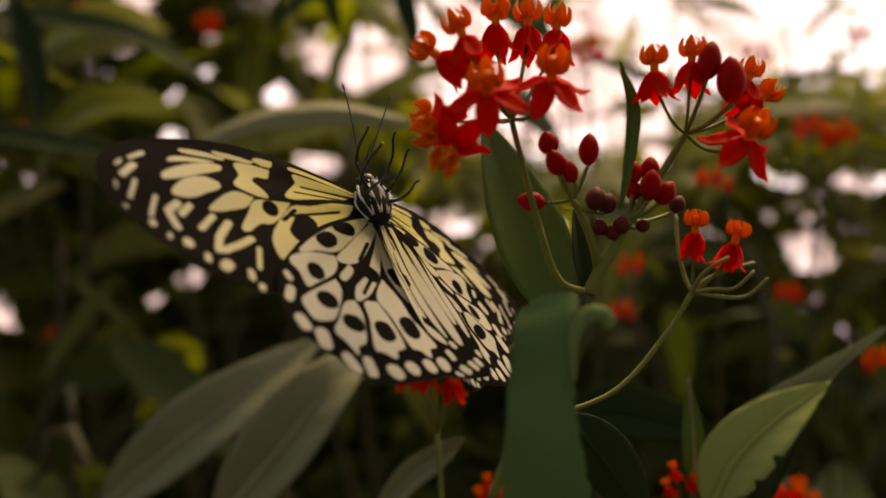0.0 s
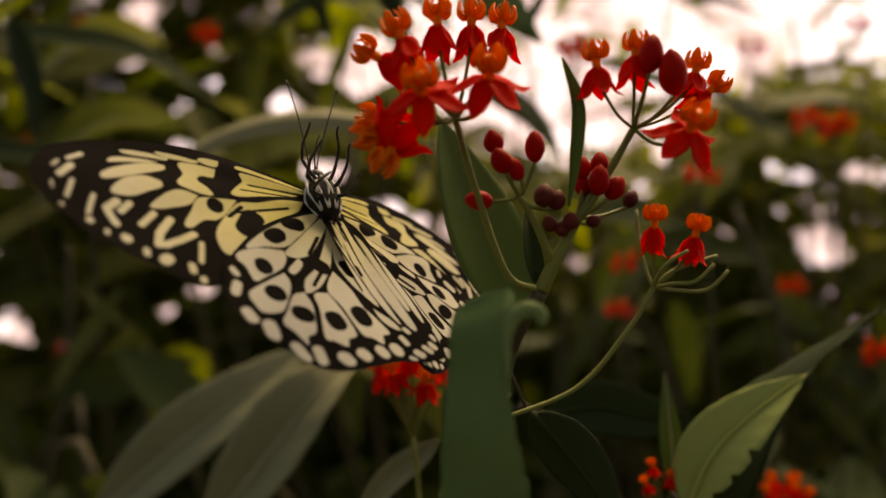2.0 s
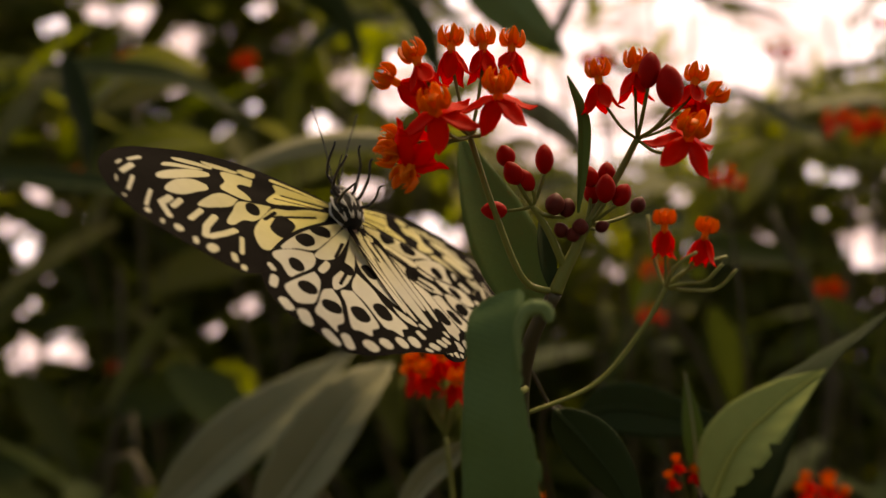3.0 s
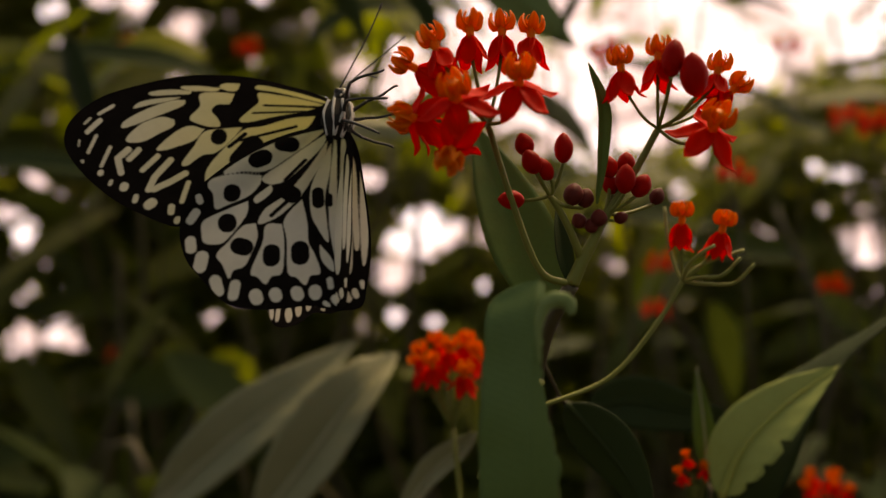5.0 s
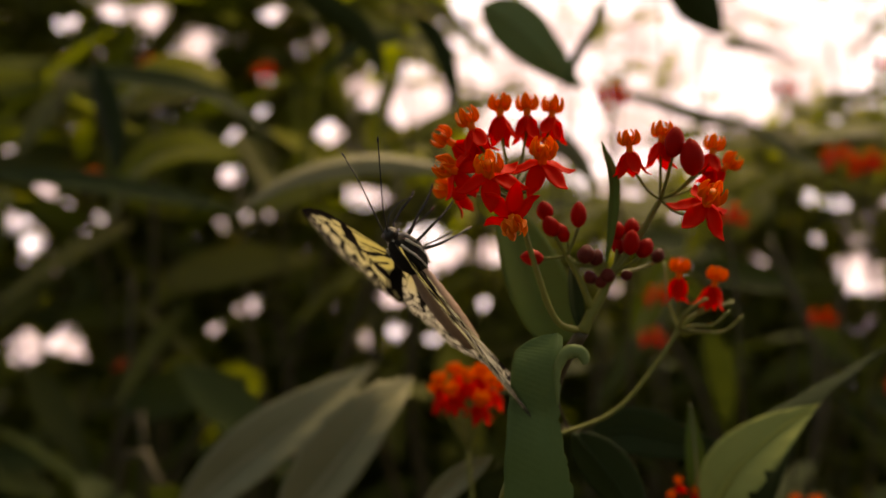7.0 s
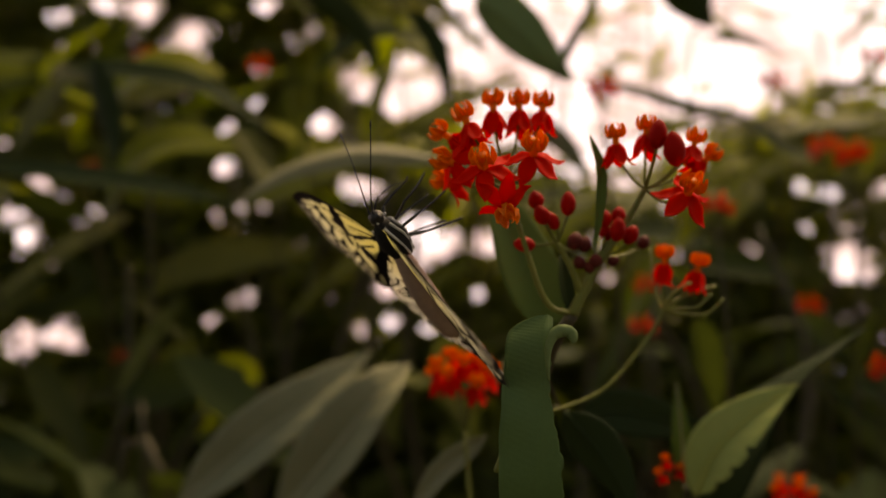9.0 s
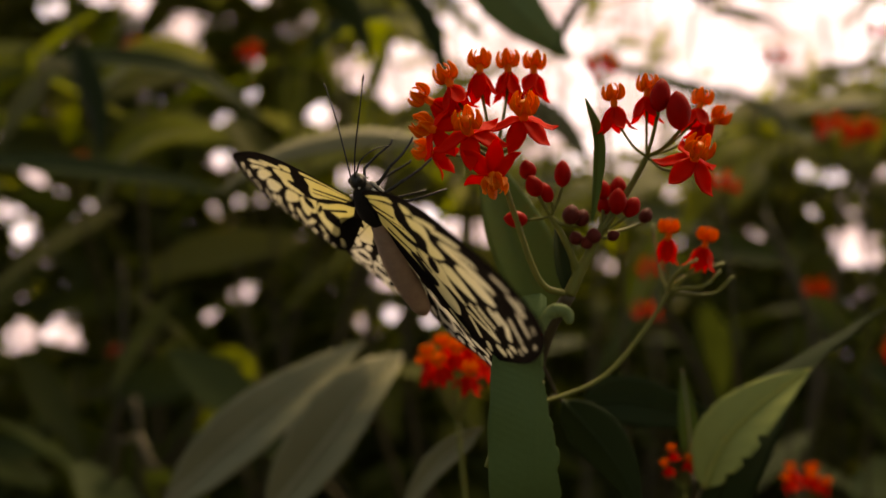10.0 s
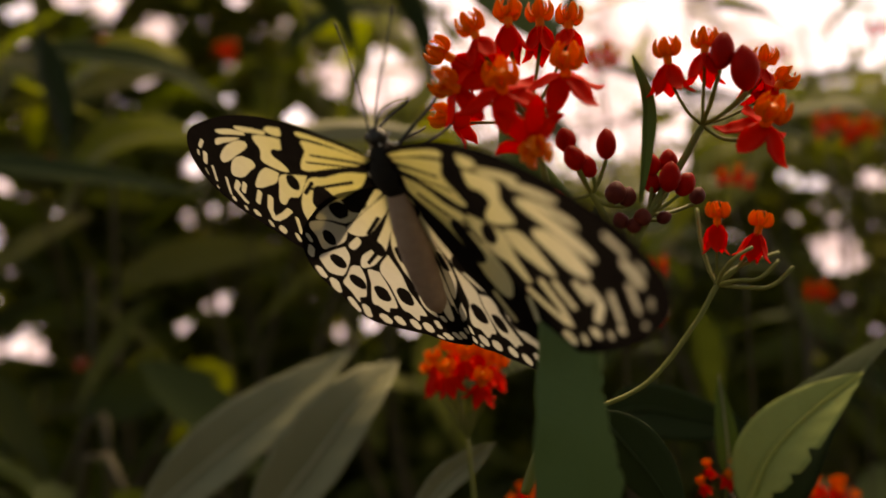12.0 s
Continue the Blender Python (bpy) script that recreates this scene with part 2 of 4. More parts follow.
def backdrop_mesh():
    vs, fs = [], []
    for i in range(25):
        a = radians(-62 + 124 * i / 24)
        vs += [(7 * math.sin(a), 7 * math.cos(a), -0.2), (7 * math.sin(a), 7 * math.cos(a), 6.0)]
        if i:
            k = 2 * i
            fs.append((k - 2, k, k + 1, k - 1))
    return vs, fs


tagged(obj("backdrop", backdrop_mesh(), DAYLIGHT), "hazy white daylight beyond the planted house", "backdrop", kind="structure")

# ---- the hedge of shrubs behind: stems and many leaves, with openings through which the daylight shows ----
# openings: x and z on a plane 1.5 m ahead, and radius
OPENINGS = [
    (-0.816, 1.595, 0.019), (-0.720, 1.579, 0.024), (-0.620, 1.522, 0.019), (-0.627, 1.504, 0.019), (-0.671, 1.483, 0.009), (-0.649, 1.470, 0.016),
    (-0.668, 1.416, 0.020), (-1.064, 1.314, 0.008), (-0.965, 1.201, 0.020), (-0.860, 1.132, 0.009), (-0.868, 1.113, 0.015), (-1.008, 1.095, 0.014),
    (-0.649, 1.092, 0.013), (-1.001, 1.081, 0.019), (-0.647, 1.068, 0.009), (-1.008, 1.051, 0.013), (-0.738, 1.031, 0.006), (-0.626, 0.992, 0.007),
    (-0.626, 0.961, 0.006), (-1.019, 0.954, 0.019), (-0.869, 0.917, 0.015), (-0.976, 0.915, 0.017), (-1.021, 0.879, 0.015), (-0.927, 0.877, 0.013),
    (-1.041, 0.864, 0.014), (-0.895, 0.853, 0.017), (-1.024, 0.838, 0.020), (-1.009, 0.838, 0.018), (-0.881, 0.836, 0.008),
]
OPENINGS += [
    (-0.474, 1.562, 0.014), (-0.438, 1.514, 0.013), (-0.357, 1.514, 0.011), (-0.477, 1.429, 0.014), (-0.278, 1.408, 0.018), (-0.354, 1.326, 0.013),
    (-0.542, 1.319, 0.010), (-0.339, 1.302, 0.018), (-0.541, 1.301, 0.013), (-0.557, 1.219, 0.018), (-0.473, 1.210, 0.010), (-0.283, 1.174, 0.018),
    (-0.515, 1.134, 0.013), (-0.465, 1.133, 0.013), (-0.569, 1.128, 0.014), (-0.546, 1.091, 0.010), (-0.535, 1.060, 0.013), (-0.433, 1.026, 0.009),
    (-0.303, 1.003, 0.011), (-0.598, 0.975, 0.009), (-0.591, 0.956, 0.008), (-0.519, 0.937, 0.023), (-0.359, 0.934, 0.007), (-0.591, 0.895, 0.017),
    (-0.274, 0.881, 0.010), (-0.461, 0.860, 0.008), (-0.437, 0.855, 0.011), (-0.276, 0.828, 0.010),
]
OPENINGS += [
    (-0.180, 1.433, 0.019), (-0.138, 1.431, 0.018), (-0.233, 1.395, 0.024), (-0.114, 1.382, 0.022), (-0.169, 1.377, 0.026), (-0.111, 1.353, 0.018),
    (-0.176, 1.347, 0.032), (0.320, 1.279, 0.024), (0.424, 1.244, 0.024), (0.314, 1.221, 0.016), (0.250, 1.210, 0.013), (-0.234, 1.173, 0.024),
    (0.656, 1.152, 0.010), (0.830, 1.140, 0.019), (0.882, 1.129, 0.019), (0.504, 1.111, 0.009), (-0.142, 1.076, 0.030), (0.053, 1.048, 0.015),
    (-0.003, 1.047, 0.020), (-0.090, 1.041, 0.024), (-0.173, 1.030, 0.021), (-0.150, 1.029, 0.024), (0.389, 1.013, 0.011), (0.181, 1.013, 0.010),
    (0.763, 1.009, 0.018), (0.452, 1.008, 0.008), (0.764, 0.985, 0.030), (-0.199, 0.972, 0.028), (0.756, 0.969, 0.024), (0.258, 0.967, 0.011),
    (-0.213, 0.959, 0.017), (-0.013, 0.942, 0.011), (0.228, 0.927, 0.008), (0.027, 0.913, 0.007), (0.395, 0.887, 0.009), (-0.203, 0.879, 0.013),
    (-0.121, 0.870, 0.011), (0.304, 0.850, 0.009),
]
OPENINGS += [
    (0.287, 1.245, 0.021), (0.208, 1.258, 0.021), (0.355, 1.230, 0.019), (0.438, 1.188, 0.025), (0.389, 1.121, 0.016), (0.294, 1.155, 0.019),
    (0.554, 1.027, 0.014), (0.639, 1.063, 0.010), (0.249, 1.042, 0.014), (0.498, 1.145, 0.010), (0.758, 1.006, 0.039), (0.698, 1.134, 0.009),
    (-0.915, 1.578, 0.021), (-0.799, 1.584, 0.019), (-0.458, 1.566, 0.019), (-0.621, 1.525, 0.019), (-0.479, 1.358, 0.016), (-0.749, 1.407, 0.014),
    (-0.563, 1.227, 0.019), (-1.034, 1.132, 0.019),
]


def open_sky(x, z):
    """True where the foliage leaves the daylight free; x and z as seen on a plane 1.5 m ahead."""
    for ox, oz, r in OPENINGS:
        if (x - ox) ** 2 + (z - oz) ** 2 < (0.58 if oz > 1.15 else 0.5 if ox > 0 else 0.8 if ox > -0.25 else 0.36) * r * r:
            return True
    return False


def simple_leaf(base, along, across, length, width, droop):
    along, across = along.normalized(), across.normalized()
    up = across.cross(along)
    vs, fs = [], []
    for i in range(6):
        s = i / 5
        p = base + along * (s * length) - Vector((0, 0, 1)) * (droop * length * s * s)
        w = width * 0.5 * lance(0.04 + 0.955 * s)
        vs += [p - across * w + up * w * 0.25, p, p + across * w + up * w * 0.25]
        if i:
            k = 3 * (i - 1)
            fs += [(k, k + 1, k + 4, k + 3), (k + 1, k + 2, k + 5, k + 4)]
    return vs, fs


CHECKS = [(0.1 * k, 0) for k in range(11)] + [(0.2 * k, e) for k in range(1, 5) for e in (-1, 1)]


def shrub(x0, x1, y0, y1, z0, z1, count, length, seed, material, label, density=None):
    """A shrub between the given bounds, as wide as the hedge lets it."""
    rnd = random.Random(seed)
    cx, cy = (x0 + x1) / 2, (y0 + y1) / 2
    ob = thing("shrub", label, "shrub", (cx, cy, 0), "hedge shrubs")
    here = Vector((cx, cy, 0))
    stems = []
    for k in range(5):
        bx, by = rnd.uniform(-0.12, 0.12), rnd.uniform(-0.08, 0.08)
        tx = rnd.uniform(x0, x1) - cx
        pts = [(bx, by, -0.02), (bx * 1.4 + tx * 0.25, by, 0.4), (tx * 0.7, by * 1.5, 0.85), (tx, by, z1 * rnd.uniform(0.75, 0.95))]
        stems.append(tube(pts, 0.008, 0.003, 12, 6))
    part("stem", joined(*stems), STEM_BROWN, ob)
    vs, fs, made, tries = [], [], 0, 0
    while made < count and tries < count * 7:
        tries += 1
        p = Vector((rnd.uniform(x0, x1), rnd.uniform(y0, y1), rnd.uniform(z0, z1)))
        if density and rnd.random() > density(p):
            continue
        a = rnd.uniform(0, 2 * math.pi)
        along = Vector((math.cos(a), 0.6 * math.sin(a), rnd.uniform(-0.7, 0.5)))
        across = along.cross(Vector((rnd.uniform(-0.5, 0.5), rnd.uniform(-1, 0.2), rnd.uniform(0.2, 1)))).normalized()
        size = length * rnd.uniform(0.6, 1.25)
        droop, breadth = rnd.uniform(0, 0.3), rnd.uniform(0.2, 0.34)
        clear = True
        flat, wide = along.normalized(), size * breadth * 0.45
        for s, side in CHECKS:
            q = p + flat * (s * size) + across * (side * wide) - Vector((0, 0, droop * size * s * s))
            if open_sky(q.x * 1.5 / q.y, 1 + (q.z - 1) * 1.5 / q.y):
                clear = False
                break
        if not clear:
            continue
        v, f = simple_leaf(p - here, along, across, size, size * breadth, droop)
        k = len(vs)
        vs += v
        fs += [tuple(i + k for i in q) for q in f]
        made += 1
    tagged(part("foliage", (vs, fs), material, ob), kind="stuff")
    return ob


SKYLINE = [(-1.600, 2.830), (-0.168, 2.700), (-0.134, 1.626), (-0.096, 1.405), (-0.050, 1.270), (0.008, 1.208), (0.174, 1.168), (0.292, 1.212), (0.387, 1.280), (0.525, 1.270), (0.618, 1.308), (0.676, 1.347), (0.832, 1.359), (1.308, 1.398)]


def under_skyline(p):
    """Less and less foliage above the line to which the shrubs have grown."""
    x, z = p.x * 1.5 / p.y, 1 + (p.z - 1) * 1.5 / p.y
    top = np.interp(x, [a for a, b in SKYLINE], [b for a, b in SKYLINE])
    return 1.0 if z < top else 0.02


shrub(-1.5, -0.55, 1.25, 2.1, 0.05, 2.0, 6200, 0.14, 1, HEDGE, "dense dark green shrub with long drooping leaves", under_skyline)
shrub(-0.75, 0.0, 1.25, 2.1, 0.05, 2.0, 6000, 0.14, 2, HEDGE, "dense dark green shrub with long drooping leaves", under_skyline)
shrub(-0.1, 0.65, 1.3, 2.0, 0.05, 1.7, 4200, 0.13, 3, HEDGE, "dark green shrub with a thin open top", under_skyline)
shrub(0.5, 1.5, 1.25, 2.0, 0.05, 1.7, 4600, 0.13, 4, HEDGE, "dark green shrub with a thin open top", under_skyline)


def tall_weed(foot, top, seed, label, leaf=0.07, count=9):
    """A thin wand with a few narrow leaves, standing up into the light."""
    rnd = random.Random(seed)
    ob = thing("tall_weed", label, "weed", foot, "tall weeds against the light")
    t = Vector(top) - Vector(foot)
    pts = [Vector((0, 0, 0)), t * 0.35 + Vector((rnd.uniform(-0.03, 0.03), 0, 0)), t * 0.7 + Vector((rnd.uniform(-0.02, 0.02), 0, 0)), t]
    part("stem", tube(pts, 0.004, 0.0016, 24, 6), STEM_PALE, ob)
    line = spline(pts, 40)
    for k in range(count):
        p = line[40 - int(20 * (k + 0.3) / count)]
        a = rnd.uniform(0, 2 * math.pi)
        along = Vector((math.cos(a), 0.5 * math.sin(a), rnd.uniform(-0.2, 0.6)))
        part("leaf", simple_leaf(p, along, along.cross(Vector((0.2, -0.8, 0.6))), leaf * rnd.uniform(0.7, 1.3), leaf * 0.26, 0.35), HEDGE, ob)
    return ob


for foot_x, x, z, y, k in ((0.02, 0.06, 1.52, 1.35, 1), (0.20, 0.16, 1.60, 1.45, 2), (0.26, 0.36, 1.58, 1.3, 3), (0.55, 0.50, 1.55, 1.4, 4), (0.62, 0.70, 1.60, 1.3, 5),
                           (0.85, 0.80, 1.50, 1.4, 6), (0.90, 1.0, 1.6, 1.5, 7), (0.45, 0.62, 1.42, 1.2, 8), (0.10, 0.26, 1.46, 1.25, 9)):
    tall_weed((foot_x, y, 0.0), (x, y + 0.02, z), k, "thin pale weed stem with narrow leaves against bright haze")
# an arching bough that crosses the bright gap above the flowers
bough = thing("bough", "arching leafy bough crossing the bright gap", "branch", (0.95, 0.9, 0.0))
part("stem", tube([(0, 0, 0), (-0.1, 0.05, 0.7), (-0.35, 0.0, 1.10), (-0.62, -0.05, 1.17), (-0.85, -0.05, 1.14)], 0.006, 0.0018, 40, 7), STEM_BROWN, bough)
rnd = random.Random(44)
for k in range(22):
    p = Vector((-0.25 - 0.028 * k, -0.02 - 0.002 * k, 1.08 + 0.09 * math.sin(math.pi * min(1, k / 14))))
    along = Vector((-1 + rnd.uniform(-0.2, 0.6), rnd.uniform(-0.4, 0.4), rnd.uniform(-0.6, 0.5)))
    part("leaf", simple_leaf(p, along, along.cross(Vector((0.1, -0.6, 0.8))), 0.085 * rnd.uniform(0.7, 1.3), 0.032, 0.3), HEDGE, bough)


def broad(p):
    return under_skyline(p) * 0.8


shrub(-0.85, -0.05, 0.75, 1.05, 0.84, 1.34, 54, 0.19, 33, HEDGE, "broad-leaved shrub with large dim olive leaves", broad)
# darkens the low left: the shade there is in the leaf colour
shrub(-0.80, -0.12, 0.55, 0.85, 0.40, 0.86, 70, 0.19, 21, LEAF_DARK, "low broad-leaved shrub, shade put into its almost black leaf colour", broad)
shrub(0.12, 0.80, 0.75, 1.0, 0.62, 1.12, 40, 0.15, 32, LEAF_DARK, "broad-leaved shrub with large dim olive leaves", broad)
# bright leaf colour lifts the hedge top here, in place of sunlight
shrub(-0.52, 0.02, 0.98, 1.18, 1.10, 1.46, 34, 0.12, 15, LEAF_LIME_LIT, "shrub top with yellow-green leaves coloured as if sunlit", broad)


# ---- milkweed: florets, buds, leaves ----
def petal_mesh():
    """One corolla lobe: springs from the base, turns out and back down."""
    return blade([(0.0004, 0, 0), (0.0026, 0, -0.0007), (0.0050, 0, -0.0019), (0.0070, 0, -0.0025), (0.0089, 0, -0.0020)],
                 (0, 1, 0), lambda s: 0.00225 * (0.45 + 0.55 * math.sin(math.pi * 0.5 * min(1, s / 0.42))) * (1 - max(0, (s - 0.34) / 0.66) ** 1.45) + 0.00006, fold=-0.22, n=12, thick=0.00025, cross=3, wave=0.05)


def hood_mesh():
    """One cup of the corona with its small horn."""
    cup = blade([(0.0006, 0, 0.0024), (0.0017, 0, 0.0030), (0.0024, 0, 0.0044), (0.0024, 0, 0.0061)],
                (0, 1, 0), lambda s: 0.00115 * math.sin(math.pi * (0.22 + 0.76 * s)) + 0.00012, fold=0.9, n=8, thick=0.0003, cross=3)
    horn = tube([(0.0013, 0, 0.0034), (0.0016, 0, 0.0052), (0.0007, 0, 0.0064)], 0.0003, 0.0001, 6, 5)
    return joined(cup, horn)


PETAL_DATA = obj("petal", petal_mesh(), PETAL)
HOOD_DATA = obj("hood", hood_mesh(), HOOD)


def floret(plant, at, axis, hub, spin=0.0, size=1.0, droop=38):
    """A floret under its plant: column and stalk, five petals turned back and five hoods."""
    axis = Vector(axis).normalized()
    turn = axis.to_track_quat("Z", "Y").to_matrix().to_4x4()
    m = Matrix.Translation(at) @ turn @ pose(0, 0, 0, 0, 0, spin) @ Matrix.Scale(size, 4)
    inv = m.inverted()
    h = inv @ Vector(hub)
    b = Vector((0, 0, -0.0004))
    stalk = tube([h, h * 0.5 + Vector((0, 0, -0.0035)), Vector((0, 0, -0.003)), b], 0.00042, 0.00042, 12, 6)
    column = tube([(0, 0, -0.0008), (0, 0, 0.001), (0, 0, 0.003), (0, 0, 0.0045)], 0.0010, 0.0011, 8, 10)
    ob = part("floret", stalk, STEM, plant)
    ob.matrix_basis = m
    part("column", column, HOOD, ob)
    for k in range(5):
        twin(PETAL_DATA, ob, pose(0, 0, 0, 0, 0, 72 * k + 7 * math.sin(spin + k)) @ pose(0, 0, 0, 0, droop + 7 * math.sin(3 * k + spin), 0))
        twin(HOOD_DATA, ob, pose(0, 0, 0, 0, 0, 72 * k + 36))
    return ob


def bud(plant, at, axis, hub, length, width, material=None, label=""):
    axis = Vector(axis).normalized()
    base = Vector(at) - axis * length * 0.48
    mid = (base + Vector(hub)) / 2 - axis * 0.001
    ob = part("bud", egg(at, axis, length, width, power=0.92, ridges=0.025), material or BUD, plant, label)
    part("pedicel", tube([hub, mid, base], 0.0005, 0.00045, 10, 6), STEM, ob)
    return ob


milkweed = thing("milkweed", "flowering tropical milkweed with red-orange umbels, buds and chewed leaf", "plant")
HUB_A = (0.0148, 0.1580, 1.0279)
HUB_B = (0.0550, 0.1660, 1.0260)
HUB_C = (0.0285, 0.1620, 1.0111)
HUB_D = (0.0415, 0.1660, 1.0063)
HUB_E = (0.0654, 0.1920, 0.9886)
FORK = (0.0331, 0.1660, 0.9899)
STALKS = [
    ([FORK, (0.0255, 0.1640, 0.9938), (0.0193, 0.1600, 1.0112), HUB_A], 0.0009, 0.0007, STEM),
    ([(0.0386, 0.1660, 1.0001), (0.0437, 0.1660, 1.0085), (0.0495, 0.1660, 1.0168), HUB_B], 0.0010, 0.0008, STEM),
    ([(0.0356, 0.1660, 0.9963), (0.0331, 0.1640, 1.0027), (0.0307, 0.1630, 1.0077), HUB_C], 0.0010, 0.0007, STEM),
    ([FORK, (0.0360, 0.1660, 0.9956), (0.0386, 0.1660, 1.0001), HUB_D], 0.0017, 0.0012, STEM),
    ([(0.0237, 0.1850, 0.9373), (0.0238, 0.1800, 0.9612), (0.0267, 0.1720, 0.9775), FORK], 0.0022, 0.0018, STEM_BROWN),
    ([(0.0383, 0.2100, 0.7958), (0.0311, 0.2000, 0.8673), (0.0258, 0.1900, 0.9106), (0.0237, 0.1850, 0.9373)], 0.0028, 0.0022, STEM_BROWN),
    ([(0.0238, 0.1800, 0.9577), (0.0440, 0.1860, 0.9642), (0.0581, 0.1900, 0.9781), HUB_E], 0.0006, 0.0007, STEM),
    ([(0.0100, 0.1500, 0.9489), (0.0134, 0.1500, 0.9584), (0.0149, 0.1510, 0.9640), (0.0248, 0.1600, 0.9680)], 0.0010, 0.0008, STEM),
]
for pts, r0, r1, mat in STALKS:
    part("stalk", tube(pts, r0, r1, 22, 10, 0.06), mat, milkweed)
part("root_stalk", tube([(0.05, 0.25, -0.02), (0.048, 0.24, 0.35), (0.042, 0.22, 0.6), (0.0383, 0.2100, 0.7958)], 0.006, 0.003, 20, 10, 0.05), STEM_BROWN, milkweed)

FLORETS = []
# florets of the large umbel: place of the base, way the corona looks, spin
for at, axis, spin, size, droop in (
    ((-0.0010, 0.1560, 1.0411), (-0.80, -0.15, 0.50), 10, 1.0, 45),
    ((0.0042, 0.1520, 1.0440), (-0.35, 0.1, 0.9), 30, 1.0, 42),
    ((0.0115, 0.1600, 1.0491), (0.0, 0.15, 1.0), 5, 1.0, 48),
    ((0.0190, 0.1640, 1.0498), (0.02, 0.2, 1.0), 50, 1.0, 50),
    ((0.0260, 0.1680, 1.0500), (0.12, 0.2, 1.0), 20, 1.0, 45),
    ((0.0086, 0.1430, 1.0304), (-0.10, -0.75, 0.62), 54, 1.1, 4),
    ((0.0218, 0.1480, 1.0341), (0.05, -0.62, 0.78), 18, 1.1, 12),
    ((-0.0007, 0.1500, 1.0242), (-0.70, -0.55, -0.15), 40, 1.0, 10),
    ((0.0018, 0.1470, 1.0203), (-0.40, -0.55, -0.75), 15, 1.0, 14),
    ((-0.0015, 0.1600, 1.0288), (-0.8, 0.2, 0.3), 0, 0.9, 30),
):
    FLORETS.append(floret(milkweed, at, axis, HUB_A, spin, size, droop))
for at, axis, spin, size, droop in (
    ((0.0454, 0.1570, 1.0380), (-0.06, -0.1, 1.0), 25, 0.92, 40),
    ((0.0544, 0.1600, 1.0407), (0.1, 0.1, 1.0), 0, 0.92, 42),
    ((0.0692, 0.1660, 1.0380), (0.30, 0.2, 0.9), 12, 0.9, 45),
    ((0.0728, 0.1680, 1.0341), (0.72, 0.0, 0.65), 40, 0.9, 45),
    ((0.0636, 0.1530, 1.0230), (0.18, -0.75, 0.62), 8, 1.12, 6),
):
    floret(milkweed, at, axis, HUB_B, spin, size, droop)
for at, axis, spin, size, droop in (
    ((0.0655, 0.1900, 1.0043), (0.05, -0.1, 1.0), 15, 0.95, 48),
    ((0.0765, 0.1920, 1.0016), (0.25, -0.1, 0.95), 40, 0.95, 48),
):
    floret(milkweed, at, axis, HUB_E, spin, size, droop)
for at, axis, hub, ln, wd in (
    ((0.0568, 0.1560, 1.0401), (0.15, 0, 1), HUB_B, 0.0088, 0.0051),
    ((0.0606, 0.1540, 1.0356), (-0.12, -0.2, 1), HUB_B, 0.0100, 0.0060),
    ((0.0230, 0.1600, 1.0231), (-0.25, -0.2, 1), HUB_C, 0.0056, 0.0046),
    ((0.0244, 0.1580, 1.0187), (-0.45, -0.3, 0.9), HUB_C, 0.0062, 0.0046),
    ((0.0272, 0.1600, 1.0172), (-0.55, -0.1, 0.8), HUB_C, 0.0064, 0.0042),
    ((0.0321, 0.1610, 1.0219), (0.05, 0, 1), HUB_C, 0.0074, 0.0045),
    ((0.0195, 0.1620, 1.0105), (-1, 0, 0.12), HUB_C, 0.0065, 0.0046),
    ((0.0433, 0.1670, 1.0177), (-0.1, 0, 1), HUB_D, 0.0056, 0.0042),
    ((0.0475, 0.1680, 1.0183), (0.1, 0.1, 1), HUB_D, 0.0062, 0.0044),
    ((0.0463, 0.1630, 1.0142), (0.1, -0.2, 1), HUB_D, 0.0072, 0.0048),
    ((0.0436, 0.1680, 1.0136), (-0.2, 0, 1), HUB_D, 0.0052, 0.0040),
    ((0.0505, 0.1660, 1.0127), (0.5, 0, 0.8), HUB_D, 0.0062, 0.0046),
):
    bud(milkweed, at, axis, hub, ln, wd)
for at, axis, hub, ln, wd in (
    ((0.0341, 0.1630, 1.0112), (0.2, 0, 1), HUB_C, 0.0056, 0.0048),
    ((0.0371, 0.1650, 1.0103), (0.3, 0, 1), HUB_C, 0.0050, 0.0042),
    ((0.0354, 0.1650, 1.0050), (-0.4, -0.3, 0.7), HUB_D, 0.0042, 0.0036),
    ((0.0398, 0.1630, 1.0054), (0, -0.4, 0.8), HUB_D, 0.0044, 0.0040),
    ((0.0381, 0.1640, 1.0037), (-0.2, -0.4, 0.7), HUB_D, 0.0038, 0.0034),
    ((0.0560, 0.1750, 1.0107), (0.5, 0, 1), HUB_D, 0.0046, 0.0038),
    ((0.0454, 0.1660, 1.0053), (0.8, -0.2, 0.3), HUB_D, 0.0036, 0.0030),
):
    bud(milkweed, at, axis, hub, ln, wd, BUD_DARK, "maroon unopened bud")
